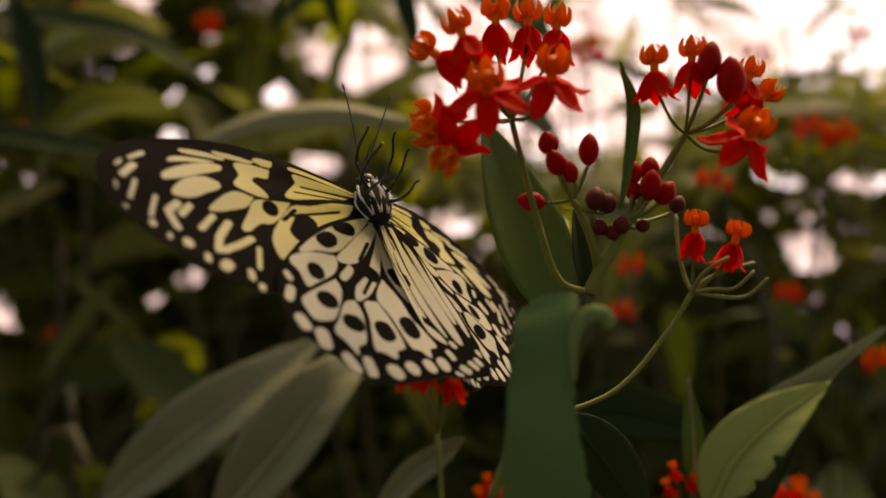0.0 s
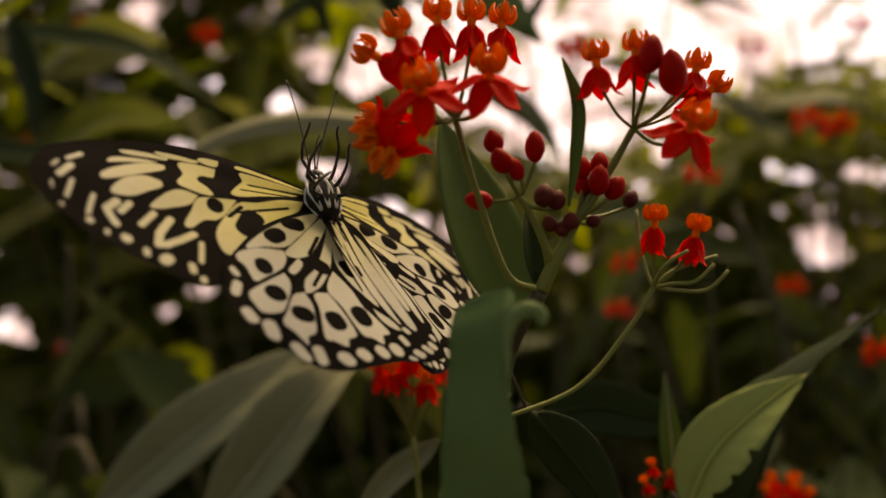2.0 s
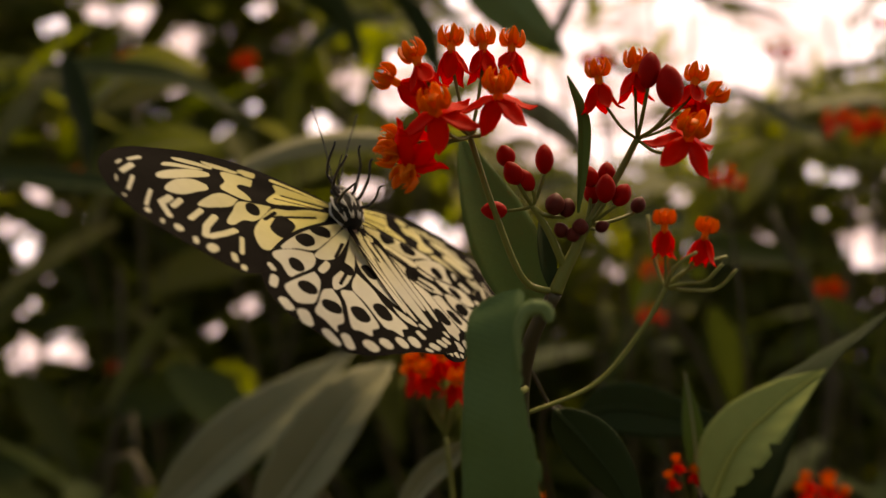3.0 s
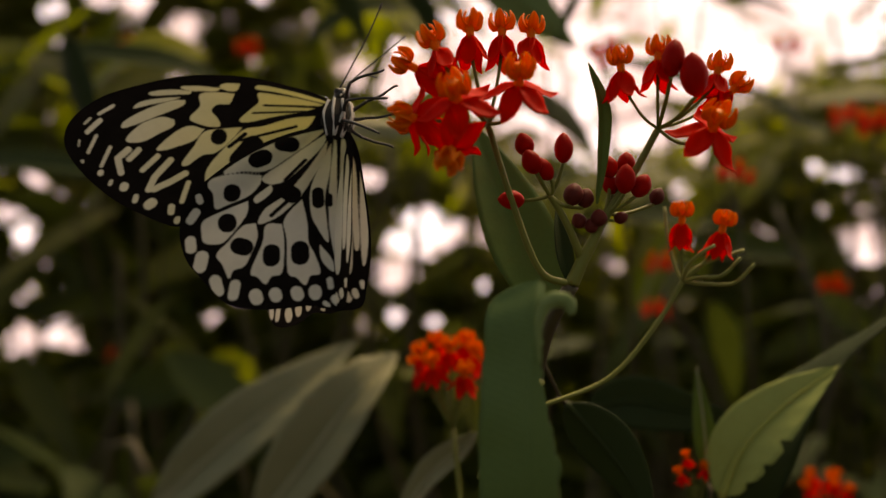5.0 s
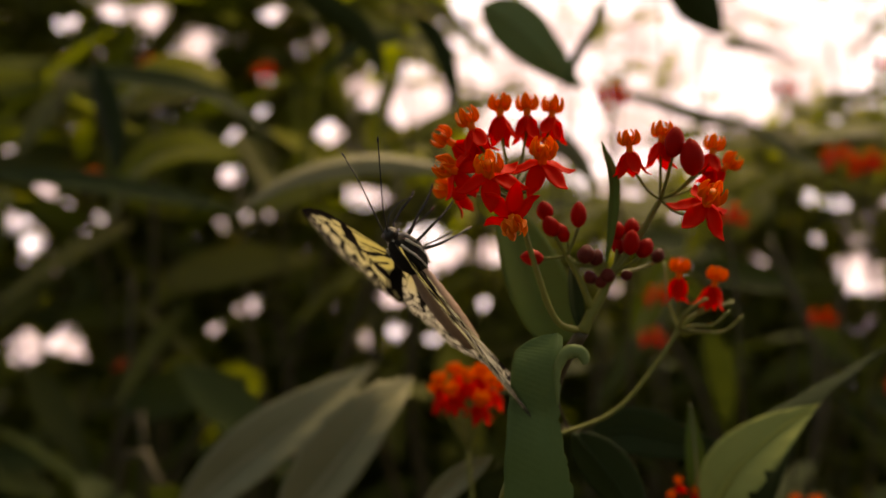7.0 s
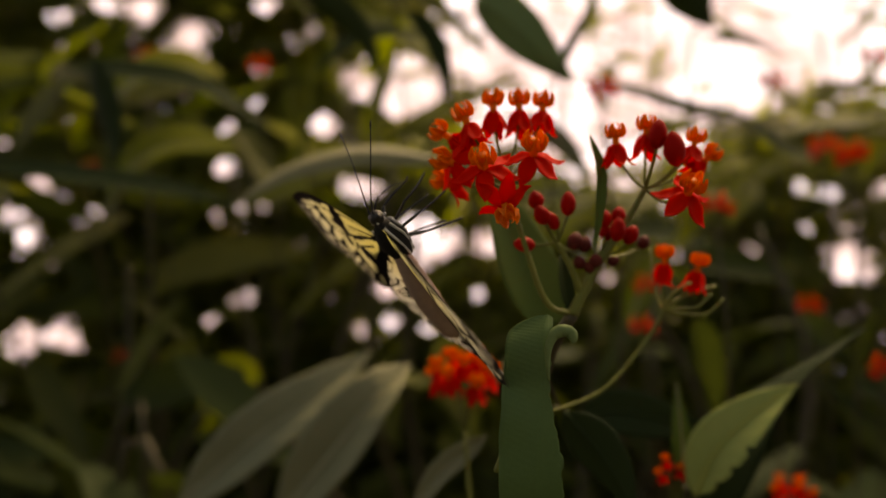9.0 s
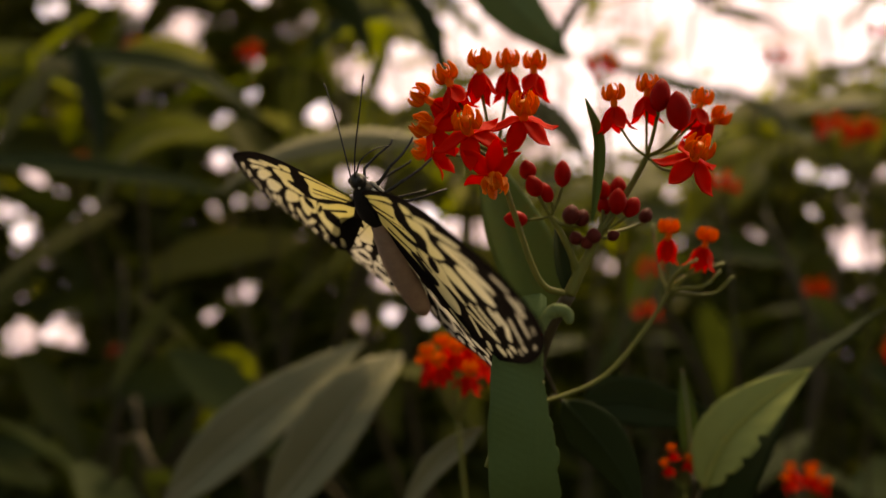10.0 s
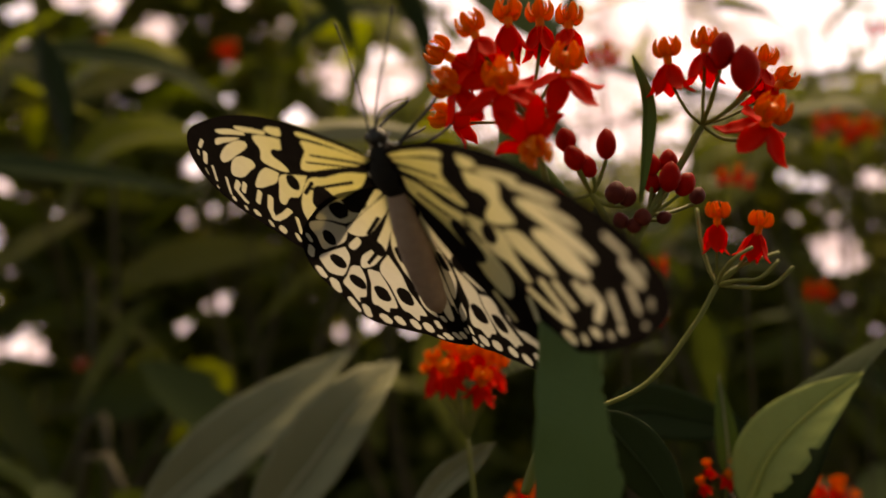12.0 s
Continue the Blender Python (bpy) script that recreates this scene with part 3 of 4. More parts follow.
# bare flower stalks of the spent umbel
for pts in (
    [HUB_E, (0.0713, 0.1900, 0.9877), (0.0778, 0.1880, 0.9878), (0.0828, 0.1860, 0.9927)],
    [HUB_E, (0.0698, 0.1890, 0.9896), (0.0745, 0.1870, 0.9900), (0.0792, 0.1860, 0.9944)],
    [HUB_E, (0.0691, 0.1920, 0.9920), (0.0751, 0.1940, 0.9942), (0.0834, 0.1960, 0.9964)],
    [HUB_E, (0.0641, 0.1940, 0.9927), (0.0630, 0.1960, 1.0002), (0.0629, 0.1980, 1.0093)],
    [HUB_E, (0.0662, 0.1880, 0.9929), (0.0687, 0.1860, 0.9958), (0.0727, 0.1860, 0.9980)],
):
    part("pedicel", tube(pts, 0.0006, 0.0005, 14, 6), STEM_LIT, milkweed)
# leaves of the plant
part("leaf", blade([(0.0395, 0.1630, 1.0087), (0.0410, 0.1620, 1.0201), (0.0415, 0.1610, 1.0312), (0.0386, 0.1600, 1.0412)], (0.95, 0.35, 0.1), 0.0017, fold=0.5, n=20, veins=0.00005, profile=lambda s: lance(0.06 + 0.93 * s, 1.2)), LEAF, milkweed, "narrow upright young leaf")
part("leaf", blade([(0.0276, 0.1780, 0.9857), (0.0233, 0.1820, 0.9987), (0.0176, 0.1880, 1.0147), (0.0111, 0.1950, 1.0340)], (0.92, 0.1, 0.35), 0.0092, fold=0.3, n=24, veins=0.0001, profile=lambda s: lance(0.12 + 0.86 * s, 0.9)), LEAF, milkweed)
part("leaf", blade([(0.0330, 0.1670, 0.9898), (0.0319, 0.1680, 0.9962), (0.0313, 0.1700, 1.0028), (0.0309, 0.1730, 1.0095)], (0.9, 0.3, 0.2), 0.0022, fold=0.4, n=14), LEAF_DARK, milkweed)


def chewed_left(s):
    """The whole half blade: a round shoulder, then nearly straight."""
    k = min(1.0, s / 0.17)
    return 0.0101 * (1 - (1 - k) ** 2) ** 0.62 * (0.992 + 0.012 * math.sin(s * 31))


def chewed_right(s):
    """The eaten half blade: gnawed to the rib, a little wider again far down."""
    gnaw = 0.0004 * noise.noise(Vector((s * 70, 2.2, 0))) + 0.00008 * math.sin(s * 105) + 0.0002 * math.sin(s * 61 + 1)
    top = 0.0013 * min(1.0, s / 0.03)
    return top - 0.0012 * math.exp(-((s - 0.21) / 0.08) ** 2) + gnaw * min(1, s * 12) + 0.0040 * min(1.0, max(0.0, (s - 0.42) / 0.30)) ** 1.3


def curl_mesh(points, widths, thick=0.0003):
    """A narrow strip of blade left standing, bent over into a hook."""
    n = 44
    mid = spline(points, n)
    vs, fs = [], []
    for i, p in enumerate(mid):
        d = (mid[min(i + 1, n)] - mid[max(i - 1, 0)]).normalized()
        a = d.cross(Vector((0, 1, 0))).normalized()
        w = np.interp(i / n, [0, 0.35, 0.62, 0.9, 1.0], widths) * (1 + 0.10 * noise.noise(Vector((i * 0.55, 3.1, 0))))
        row = [p + a * (w * q) + Vector((0, 0.45 * w * q * q - 0.00012 * math.cos(i * 0.9) * q, 0)) for q in (-1, -0.6, -0.2, 0.2, 0.6, 1)]
        vs += row + [v + Vector((0, thick, 0)) for v in reversed(row)]
        if i:
            k = 12 * (i - 1)
            fs += [(k + j, k + (j + 1) % 12, k + 12 + (j + 1) % 12, k + 12 + j) for j in range(12)]
    return vs, fs + [tuple(range(11, -1, -1)), tuple(range(12 * n, 12 * n + 12))]


CHEWED = [(0.0236, 0.1345, 0.9922), (0.0231, 0.1315, 0.9874), (0.0222, 0.1293, 0.9802), (0.0213, 0.1280, 0.9715), (0.0205, 0.1270, 0.9620), (0.0203, 0.1280, 0.9497), (0.0224, 0.1340, 0.9339)]
part("chewed_leaf", blade(CHEWED, (1, -0.05, 0.0), chewed_left, chewed_right, fold=0.20, n=150, veins=0.00006, thick=0.0003, cross=8, wave=0.05), LEAF_BLUE, milkweed, "broad green leaf with its edge eaten away")
CURL = [(0.0228, 0.1268, 0.9770), (0.0226, 0.1266, 0.9818), (0.0230, 0.1266, 0.9852), (0.0244, 0.1266, 0.9879), (0.0264, 0.1266, 0.9888), (0.0284, 0.1266, 0.9882), (0.0290, 0.1267, 0.9859)]
# paler than the blade: light on the fold is put into the colour
part("hooked_lobe", curl_mesh(CURL, [0.0003, 0.0010, 0.0016, 0.0013, 0.0006]), LEAF_PALE, milkweed, "pale green hooked remnant of the eaten edge, light on its fold in the colour")

# ---- leaves and blossoms behind the plant ----
def lone_leaf(name, label, pts, across, half, material, **kw):
    ob = thing(name, label, "leaf spray", pts[0], "leaf sprays behind the flowers")
    here = Vector(pts[0])
    local = [Vector(p) - here for p in pts]
    part("leaf", blade(local, across, half, **kw), material, ob)
    rib = [p + Vector((0, -0.0004, 0.0002)) for p in spline(local, 12)]
    part("midrib", tube(rib, 0.0022 * (half if isinstance(half, float) else 0.01) / 0.02 + 0.0002, 0.0002, 24, 6), RIB if material in (LEAF_GREY, LEAF, LEAF_LIME_LIT) else material, ob)
    foot = Vector((here.x * 1.5, here.y + 0.45, here.z - 0.30)) - here
    d = (local[0] - local[1]).normalized() * 0.03
    part("twig", tube([foot, foot * 0.5 + Vector((0, 0, -0.03)), d * 0.5 + foot * 0.03, (0, 0, 0)], 0.0018, 0.0005, 24, 6), STEM_BROWN, ob)
    return ob


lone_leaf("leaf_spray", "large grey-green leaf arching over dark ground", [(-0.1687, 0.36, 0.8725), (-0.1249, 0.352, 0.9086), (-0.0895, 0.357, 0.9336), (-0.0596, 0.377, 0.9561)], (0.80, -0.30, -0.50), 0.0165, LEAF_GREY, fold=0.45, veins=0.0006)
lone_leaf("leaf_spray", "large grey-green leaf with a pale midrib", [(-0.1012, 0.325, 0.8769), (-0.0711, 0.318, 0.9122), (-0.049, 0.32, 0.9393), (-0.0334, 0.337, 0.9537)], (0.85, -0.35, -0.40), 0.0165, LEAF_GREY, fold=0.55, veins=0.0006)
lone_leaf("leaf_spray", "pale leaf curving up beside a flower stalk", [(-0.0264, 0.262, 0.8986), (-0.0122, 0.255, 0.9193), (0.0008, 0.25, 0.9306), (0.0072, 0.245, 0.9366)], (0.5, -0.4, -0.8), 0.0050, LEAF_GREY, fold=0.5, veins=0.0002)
# one leaf as two blades: shaded half dark, lit half pale by colour
lone_leaf("leaf_spray", "broad green leaf reaching upward, its shaded half coloured dark", [(0.0861, 0.2500, 0.8901), (0.0995, 0.2450, 0.9226), (0.1204, 0.2450, 0.9491), (0.1576, 0.2500, 0.9770)], (0.75, -0.35, 0.55), 0.0120, LEAF_DARK, fold=0.4, veins=0.0003)
lone_leaf("leaf_spray", "lit half of the broad green leaf, a blade coloured pale", [(0.0844, 0.2320, 0.9168), (0.0917, 0.2300, 0.9336), (0.1050, 0.2300, 0.9465), (0.1229, 0.2320, 0.9579)], (0.6, -0.5, -0.6), 0.0100, LEAF_LIT_HALF, fold=0.3, veins=0.0002, eaten=0.5)
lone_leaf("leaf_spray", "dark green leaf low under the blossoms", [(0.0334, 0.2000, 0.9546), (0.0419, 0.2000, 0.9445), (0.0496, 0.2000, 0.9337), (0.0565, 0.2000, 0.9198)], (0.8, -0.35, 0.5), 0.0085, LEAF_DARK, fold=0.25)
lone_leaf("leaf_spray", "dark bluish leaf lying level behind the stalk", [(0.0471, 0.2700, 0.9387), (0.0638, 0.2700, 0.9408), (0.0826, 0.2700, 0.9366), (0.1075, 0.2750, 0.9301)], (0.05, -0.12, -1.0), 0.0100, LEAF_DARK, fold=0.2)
lone_leaf("leaf_spray", "narrow fresh green leaf standing upright", [(0.0823, 0.2400, 0.9223), (0.0823, 0.2400, 0.9334), (0.0816, 0.2400, 0.9446), (0.0805, 0.2400, 0.9575)], (0.9, -0.3, 0), 0.0036, LEAF, fold=0.4)
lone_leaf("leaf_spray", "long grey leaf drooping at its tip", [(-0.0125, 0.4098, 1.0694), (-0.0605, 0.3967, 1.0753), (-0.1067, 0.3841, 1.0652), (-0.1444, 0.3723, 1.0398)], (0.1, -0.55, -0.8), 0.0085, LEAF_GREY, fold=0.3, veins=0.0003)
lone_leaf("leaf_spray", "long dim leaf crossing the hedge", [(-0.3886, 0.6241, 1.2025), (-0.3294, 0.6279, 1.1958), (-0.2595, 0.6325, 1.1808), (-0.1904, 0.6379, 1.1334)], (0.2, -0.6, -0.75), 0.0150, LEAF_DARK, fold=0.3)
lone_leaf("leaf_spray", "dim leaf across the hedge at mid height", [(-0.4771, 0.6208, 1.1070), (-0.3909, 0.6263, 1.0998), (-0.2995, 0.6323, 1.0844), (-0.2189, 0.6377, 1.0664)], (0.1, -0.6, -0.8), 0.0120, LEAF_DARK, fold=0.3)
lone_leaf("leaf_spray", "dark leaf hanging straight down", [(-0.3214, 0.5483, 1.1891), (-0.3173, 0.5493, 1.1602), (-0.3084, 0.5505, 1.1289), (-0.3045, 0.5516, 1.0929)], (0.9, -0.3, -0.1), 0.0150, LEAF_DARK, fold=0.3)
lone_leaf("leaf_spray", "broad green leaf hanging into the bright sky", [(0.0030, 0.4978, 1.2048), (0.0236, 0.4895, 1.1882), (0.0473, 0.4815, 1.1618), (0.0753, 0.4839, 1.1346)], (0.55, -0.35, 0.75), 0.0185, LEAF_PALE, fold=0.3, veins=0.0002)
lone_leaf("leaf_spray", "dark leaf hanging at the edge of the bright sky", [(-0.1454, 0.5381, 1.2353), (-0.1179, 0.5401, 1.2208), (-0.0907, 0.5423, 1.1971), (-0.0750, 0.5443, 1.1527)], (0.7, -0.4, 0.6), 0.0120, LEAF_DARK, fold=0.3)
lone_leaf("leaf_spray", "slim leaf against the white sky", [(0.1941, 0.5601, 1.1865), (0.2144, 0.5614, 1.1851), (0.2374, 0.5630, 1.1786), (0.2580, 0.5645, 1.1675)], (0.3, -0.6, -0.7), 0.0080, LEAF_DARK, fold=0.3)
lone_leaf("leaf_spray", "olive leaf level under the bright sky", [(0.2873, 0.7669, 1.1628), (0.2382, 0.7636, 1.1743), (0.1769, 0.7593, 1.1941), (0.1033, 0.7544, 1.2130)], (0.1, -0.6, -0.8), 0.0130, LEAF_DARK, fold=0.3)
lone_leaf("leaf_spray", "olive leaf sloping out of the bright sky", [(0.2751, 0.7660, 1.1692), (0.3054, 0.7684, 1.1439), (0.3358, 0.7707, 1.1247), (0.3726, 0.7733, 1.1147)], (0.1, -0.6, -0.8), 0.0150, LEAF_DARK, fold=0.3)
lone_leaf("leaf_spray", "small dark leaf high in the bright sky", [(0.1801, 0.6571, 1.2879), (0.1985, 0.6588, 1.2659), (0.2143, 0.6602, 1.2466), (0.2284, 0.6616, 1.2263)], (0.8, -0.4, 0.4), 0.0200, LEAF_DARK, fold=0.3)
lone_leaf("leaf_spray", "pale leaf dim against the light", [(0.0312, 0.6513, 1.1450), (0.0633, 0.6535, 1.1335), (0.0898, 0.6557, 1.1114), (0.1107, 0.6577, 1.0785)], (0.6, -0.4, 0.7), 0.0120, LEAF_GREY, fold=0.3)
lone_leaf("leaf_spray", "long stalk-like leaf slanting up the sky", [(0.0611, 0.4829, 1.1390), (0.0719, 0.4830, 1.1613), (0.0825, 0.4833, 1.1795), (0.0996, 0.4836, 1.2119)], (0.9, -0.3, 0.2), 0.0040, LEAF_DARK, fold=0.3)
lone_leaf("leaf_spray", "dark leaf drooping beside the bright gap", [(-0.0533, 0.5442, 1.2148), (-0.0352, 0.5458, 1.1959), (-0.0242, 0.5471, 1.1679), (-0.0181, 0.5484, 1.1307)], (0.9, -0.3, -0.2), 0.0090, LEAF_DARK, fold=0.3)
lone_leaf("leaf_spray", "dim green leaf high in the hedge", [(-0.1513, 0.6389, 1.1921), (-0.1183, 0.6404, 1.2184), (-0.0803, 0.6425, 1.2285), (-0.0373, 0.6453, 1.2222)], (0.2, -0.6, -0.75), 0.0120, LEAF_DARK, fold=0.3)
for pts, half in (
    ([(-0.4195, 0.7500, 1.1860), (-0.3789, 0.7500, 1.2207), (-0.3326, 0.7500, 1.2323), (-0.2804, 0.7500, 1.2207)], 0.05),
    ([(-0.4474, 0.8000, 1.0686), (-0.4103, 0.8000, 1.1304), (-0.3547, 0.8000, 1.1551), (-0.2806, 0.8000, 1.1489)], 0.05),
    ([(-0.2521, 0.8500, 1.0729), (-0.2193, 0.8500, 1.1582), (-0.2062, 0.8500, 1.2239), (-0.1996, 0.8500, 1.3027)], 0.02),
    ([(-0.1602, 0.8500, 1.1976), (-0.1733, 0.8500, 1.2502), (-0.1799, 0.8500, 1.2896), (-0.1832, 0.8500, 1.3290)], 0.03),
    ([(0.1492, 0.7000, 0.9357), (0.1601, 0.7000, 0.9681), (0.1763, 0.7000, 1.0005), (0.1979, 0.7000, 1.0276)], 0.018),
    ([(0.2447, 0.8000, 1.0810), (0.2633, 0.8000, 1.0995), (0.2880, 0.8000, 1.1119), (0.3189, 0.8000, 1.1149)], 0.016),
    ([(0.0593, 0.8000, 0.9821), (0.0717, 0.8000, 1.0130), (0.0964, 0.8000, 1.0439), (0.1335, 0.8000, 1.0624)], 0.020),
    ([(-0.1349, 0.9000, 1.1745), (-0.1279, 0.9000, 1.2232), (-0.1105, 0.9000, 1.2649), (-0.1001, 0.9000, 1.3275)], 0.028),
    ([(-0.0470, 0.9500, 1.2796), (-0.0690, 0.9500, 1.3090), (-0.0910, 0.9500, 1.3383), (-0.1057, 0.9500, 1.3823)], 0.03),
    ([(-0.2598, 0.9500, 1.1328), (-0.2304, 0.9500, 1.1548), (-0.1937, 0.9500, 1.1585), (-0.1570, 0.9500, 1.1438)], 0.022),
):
    lone_leaf("leaf_spray", "yellow-green leaf deep in the hedge, coloured as if sunlit", pts, (0.3, -0.75, -0.55), half, LEAF_LIME_LIT, fold=0.2)


def far_umbel(at, radius, count, label, seed=0):
    """A flower head further back: florets of hoods and petals round a hub on a stalk."""
    rnd = random.Random(seed)
    ob = thing("flower_head", label, "flower", at, "flower heads behind the plant")
    part("stalk", tube([(at[0] * 0.1, 0.12, -at[2]), (0.012, 0.03, -0.25), (0.004, 0.0, -0.08), (0, 0, -radius * 1.1)], 0.0016, 0.0007, 24, 7), STEM if at[1] < 0.3 else STEM_BROWN, ob)
    for k in range(count):
        a = k * 2.39996
        h = 0.15 + 0.85 * (k + 0.5) / count
        d = Vector((math.cos(a) * math.sqrt(h), math.sin(a) * math.sqrt(h), 1.15 - h + rnd.uniform(-0.1, 0.1))).normalized()
        floret(ob, d * radius * 0.85, (d + Vector((0, 0, 2.2))).normalized(), (0, 0, -radius * 1.1), rnd.uniform(0, 72), radius / 0.0165)
    return ob


far_umbel((-0.002, 0.242, 0.9556), 0.0150, 11, "red and orange milkweed flower head, out of focus", seed=3)
for at, r, n, sd in (
    ((0.2926, 0.6200, 0.9583), 0.012, 6, 5), ((0.1221, 0.5000, 0.9540), 0.010, 6, 6), ((0.1168, 0.4500, 0.9864), 0.010, 5, 7), ((-0.2558, 0.8000, 1.2416), 0.016, 7, 8),
    ((-0.4163, 0.8500, 1.2699), 0.016, 6, 9), ((-0.4951, 0.8500, 1.1320), 0.014, 6, 10), ((0.0890, 0.4500, 1.1185), 0.012, 7, 11), ((0.2577, 0.6000, 1.1557), 0.012, 6, 12),
    ((0.3226, 0.6000, 1.0885), 0.016, 8, 13), ((0.3094, 0.6200, 1.0987), 0.014, 7, 14), ((0.1471, 0.4000, 1.0343), 0.010, 6, 15), ((0.0799, 0.2400, 0.9214), 0.008, 5, 16),
    ((0.2697, 0.4500, 0.9273), 0.012, 6, 17), ((0.1665, 0.3500, 0.8773), 0.012, 7, 18), ((0.0245, 0.3300, 0.8868), 0.010, 6, 19), ((0.3980, 0.7000, 1.2006), 0.014, 6, 20),
    ((-0.4825, 0.9000, 0.8895), 0.012, 5, 21),
):
    far_umbel(at, r, n, "blurred red-orange flower head among dark leaves", seed=sd)

for ob in (PETAL_DATA, HOOD_DATA):
    bpy.data.objects.remove(ob)

# ---- the butterfly ----
SPAN = 0.064
# the pale cells of the wings, the dark spots on them, the pale dots of the border, and the outlines; lengths in wing spans
FORE_CELLS = [
    [(0.011, 0.038), (0.108, 0.064), (0.203, 0.082), (0.267, 0.088), (0.263, 0.051), (0.3, 0.009), (0.331, -0.037), (0.291, -0.041), (0.194, -0.015), (0.086, 0.012)],
    [(0.009, 0.057), (0.099, 0.088), (0.21, 0.116), (0.267, 0.124), (0.274, 0.107), (0.179, 0.091), (0.009, 0.046)],
    [(0.342, 0.129), (0.397, 0.13), (0.419, 0.116), (0.389, 0.1), (0.353, 0.101)],
    [(0.362, 0.085), (0.423, 0.09), (0.494, 0.082), (0.489, 0.027), (0.521, -0.026), (0.501, -0.048), (0.445, -0.064), (0.405, -0.061), (0.417, -0.029), (0.445, 0.008), (0.423, 0.04), (0.379, 0.043)],
]
FORE_CELLS += [
    [(0.42, 0.108), (0.494, 0.116), (0.571, 0.113), (0.539, 0.097), (0.481, 0.098), (0.434, 0.097)],
    [(0.532, 0.094), (0.604, 0.098), (0.686, 0.085), (0.674, 0.071), (0.592, 0.079), (0.537, 0.083)],
    [(0.571, 0.066), (0.654, 0.056), (0.719, 0.037), (0.739, 0.008), (0.681, 0.029), (0.605, 0.051)],
    [(0.55, 0.053), (0.602, 0.048), (0.687, 0.007), (0.762, -0.05), (0.772, -0.081), (0.738, -0.073), (0.657, -0.029), (0.576, 0.016), (0.551, 0.036)],
]
FORE_CELLS += [
    [(0.58, -0.04), (0.629, -0.029), (0.696, -0.06), (0.744, -0.115), (0.743, -0.141), (0.687, -0.135), (0.625, -0.096), (0.581, -0.067)],
    [(0.464, -0.078), (0.52, -0.066), (0.575, -0.098), (0.633, -0.164), (0.603, -0.167), (0.56, -0.151), (0.499, -0.123)],
    [(0.322, -0.067), (0.387, -0.074), (0.462, -0.09), (0.495, -0.149), (0.533, -0.22), (0.515, -0.233), (0.461, -0.185), (0.415, -0.175), (0.363, -0.124)],
    [(0.039, -0.016), (0.13, -0.025), (0.236, -0.06), (0.319, -0.081), (0.396, -0.177), (0.432, -0.239), (0.44, -0.286), (0.425, -0.33), (0.389, -0.327), (0.34, -0.284), (0.289, -0.217), (0.223, -0.164), (0.14, -0.109), (0.071, -0.062)],
]
FORE_SPOTS = [
    (0.0283, [(0.405, -0.104), (0.406, -0.11)]),
    (0.0397, [(0.275, -0.14), (0.316, -0.204)]),
    (0.0028, [(0.019, 0.028), (0.129, 0.035), (0.244, 0.038)]),
    (0.0030, [(0.056, 0.011), (0.17, 0.006), (0.283, -0.0)]),
    (0.0040, [(0.111, -0.057), (0.238, -0.094), (0.322, -0.12)]),
    (0.0062, [(0.307, -0.093), (0.363, -0.147)]),
]
FORE_PALE = [
    (0.0114, [(0.817, 0.016), (0.862, -0.023)]),
    (0.0148, [(0.855, -0.053), (0.893, -0.105)]),
    (0.0112, [(0.859, -0.12), (0.88, -0.189)]),
    (0.0107, [(0.804, -0.165), (0.827, -0.244)]),
    (0.0149, [(0.738, -0.172), (0.772, -0.209), (0.752, -0.27)]),
    (0.0127, [(0.699, -0.171), (0.73, -0.212)]),
    (0.0123, [(0.627, -0.194), (0.676, -0.256)]),
    (0.0141, [(0.578, -0.21), (0.626, -0.282), (0.642, -0.34)]),
    (0.0143, [(0.516, -0.268), (0.566, -0.304), (0.624, -0.338)]),
    (0.0106, [(0.5, -0.307), (0.517, -0.384)]),
    (0.0126, [(0.36, -0.342), (0.416, -0.419)]),
    (0.0107, [(0.897, -0.224), (0.895, -0.229)]),
    (0.0149, [(0.825, -0.268), (0.826, -0.275)]),
    (0.0107, [(0.782, -0.304), (0.785, -0.32)]),
]
FORE_PALE += [
    (0.0192, [(0.732, -0.325), (0.732, -0.333)]),
    (0.0128, [(0.683, -0.369), (0.685, -0.388)]),
    (0.0210, [(0.624, -0.393), (0.634, -0.403)]),
    (0.0136, [(0.552, -0.407), (0.552, -0.428)]),
    (0.0128, [(0.525, -0.455), (0.527, -0.464)]),
    (0.0102, [(0.892, -0.046), (0.907, -0.069)]),
    (0.0086, [(0.917, -0.142), (0.917, -0.165)]),
]
FORE_EDGE = [(-0.021, 0.015), (-0.02, 0.053), (0.055, 0.099), (0.164, 0.132), (0.274, 0.159), (0.39, 0.169), (0.513, 0.165), (0.623, 0.148), (0.743, 0.111), (0.848, 0.066), (0.922, 0.002), (0.964, -0.069), (0.973, -0.136), (0.953, -0.195), (0.899, -0.265), (0.822, -0.338), (0.739, -0.398), (0.647, -0.444), (0.572, -0.475), (0.518, -0.486), (0.432, -0.459), (0.326, -0.383), (0.225, -0.285), (0.124, -0.181), (0.048, -0.096), (0.0, -0.036)]
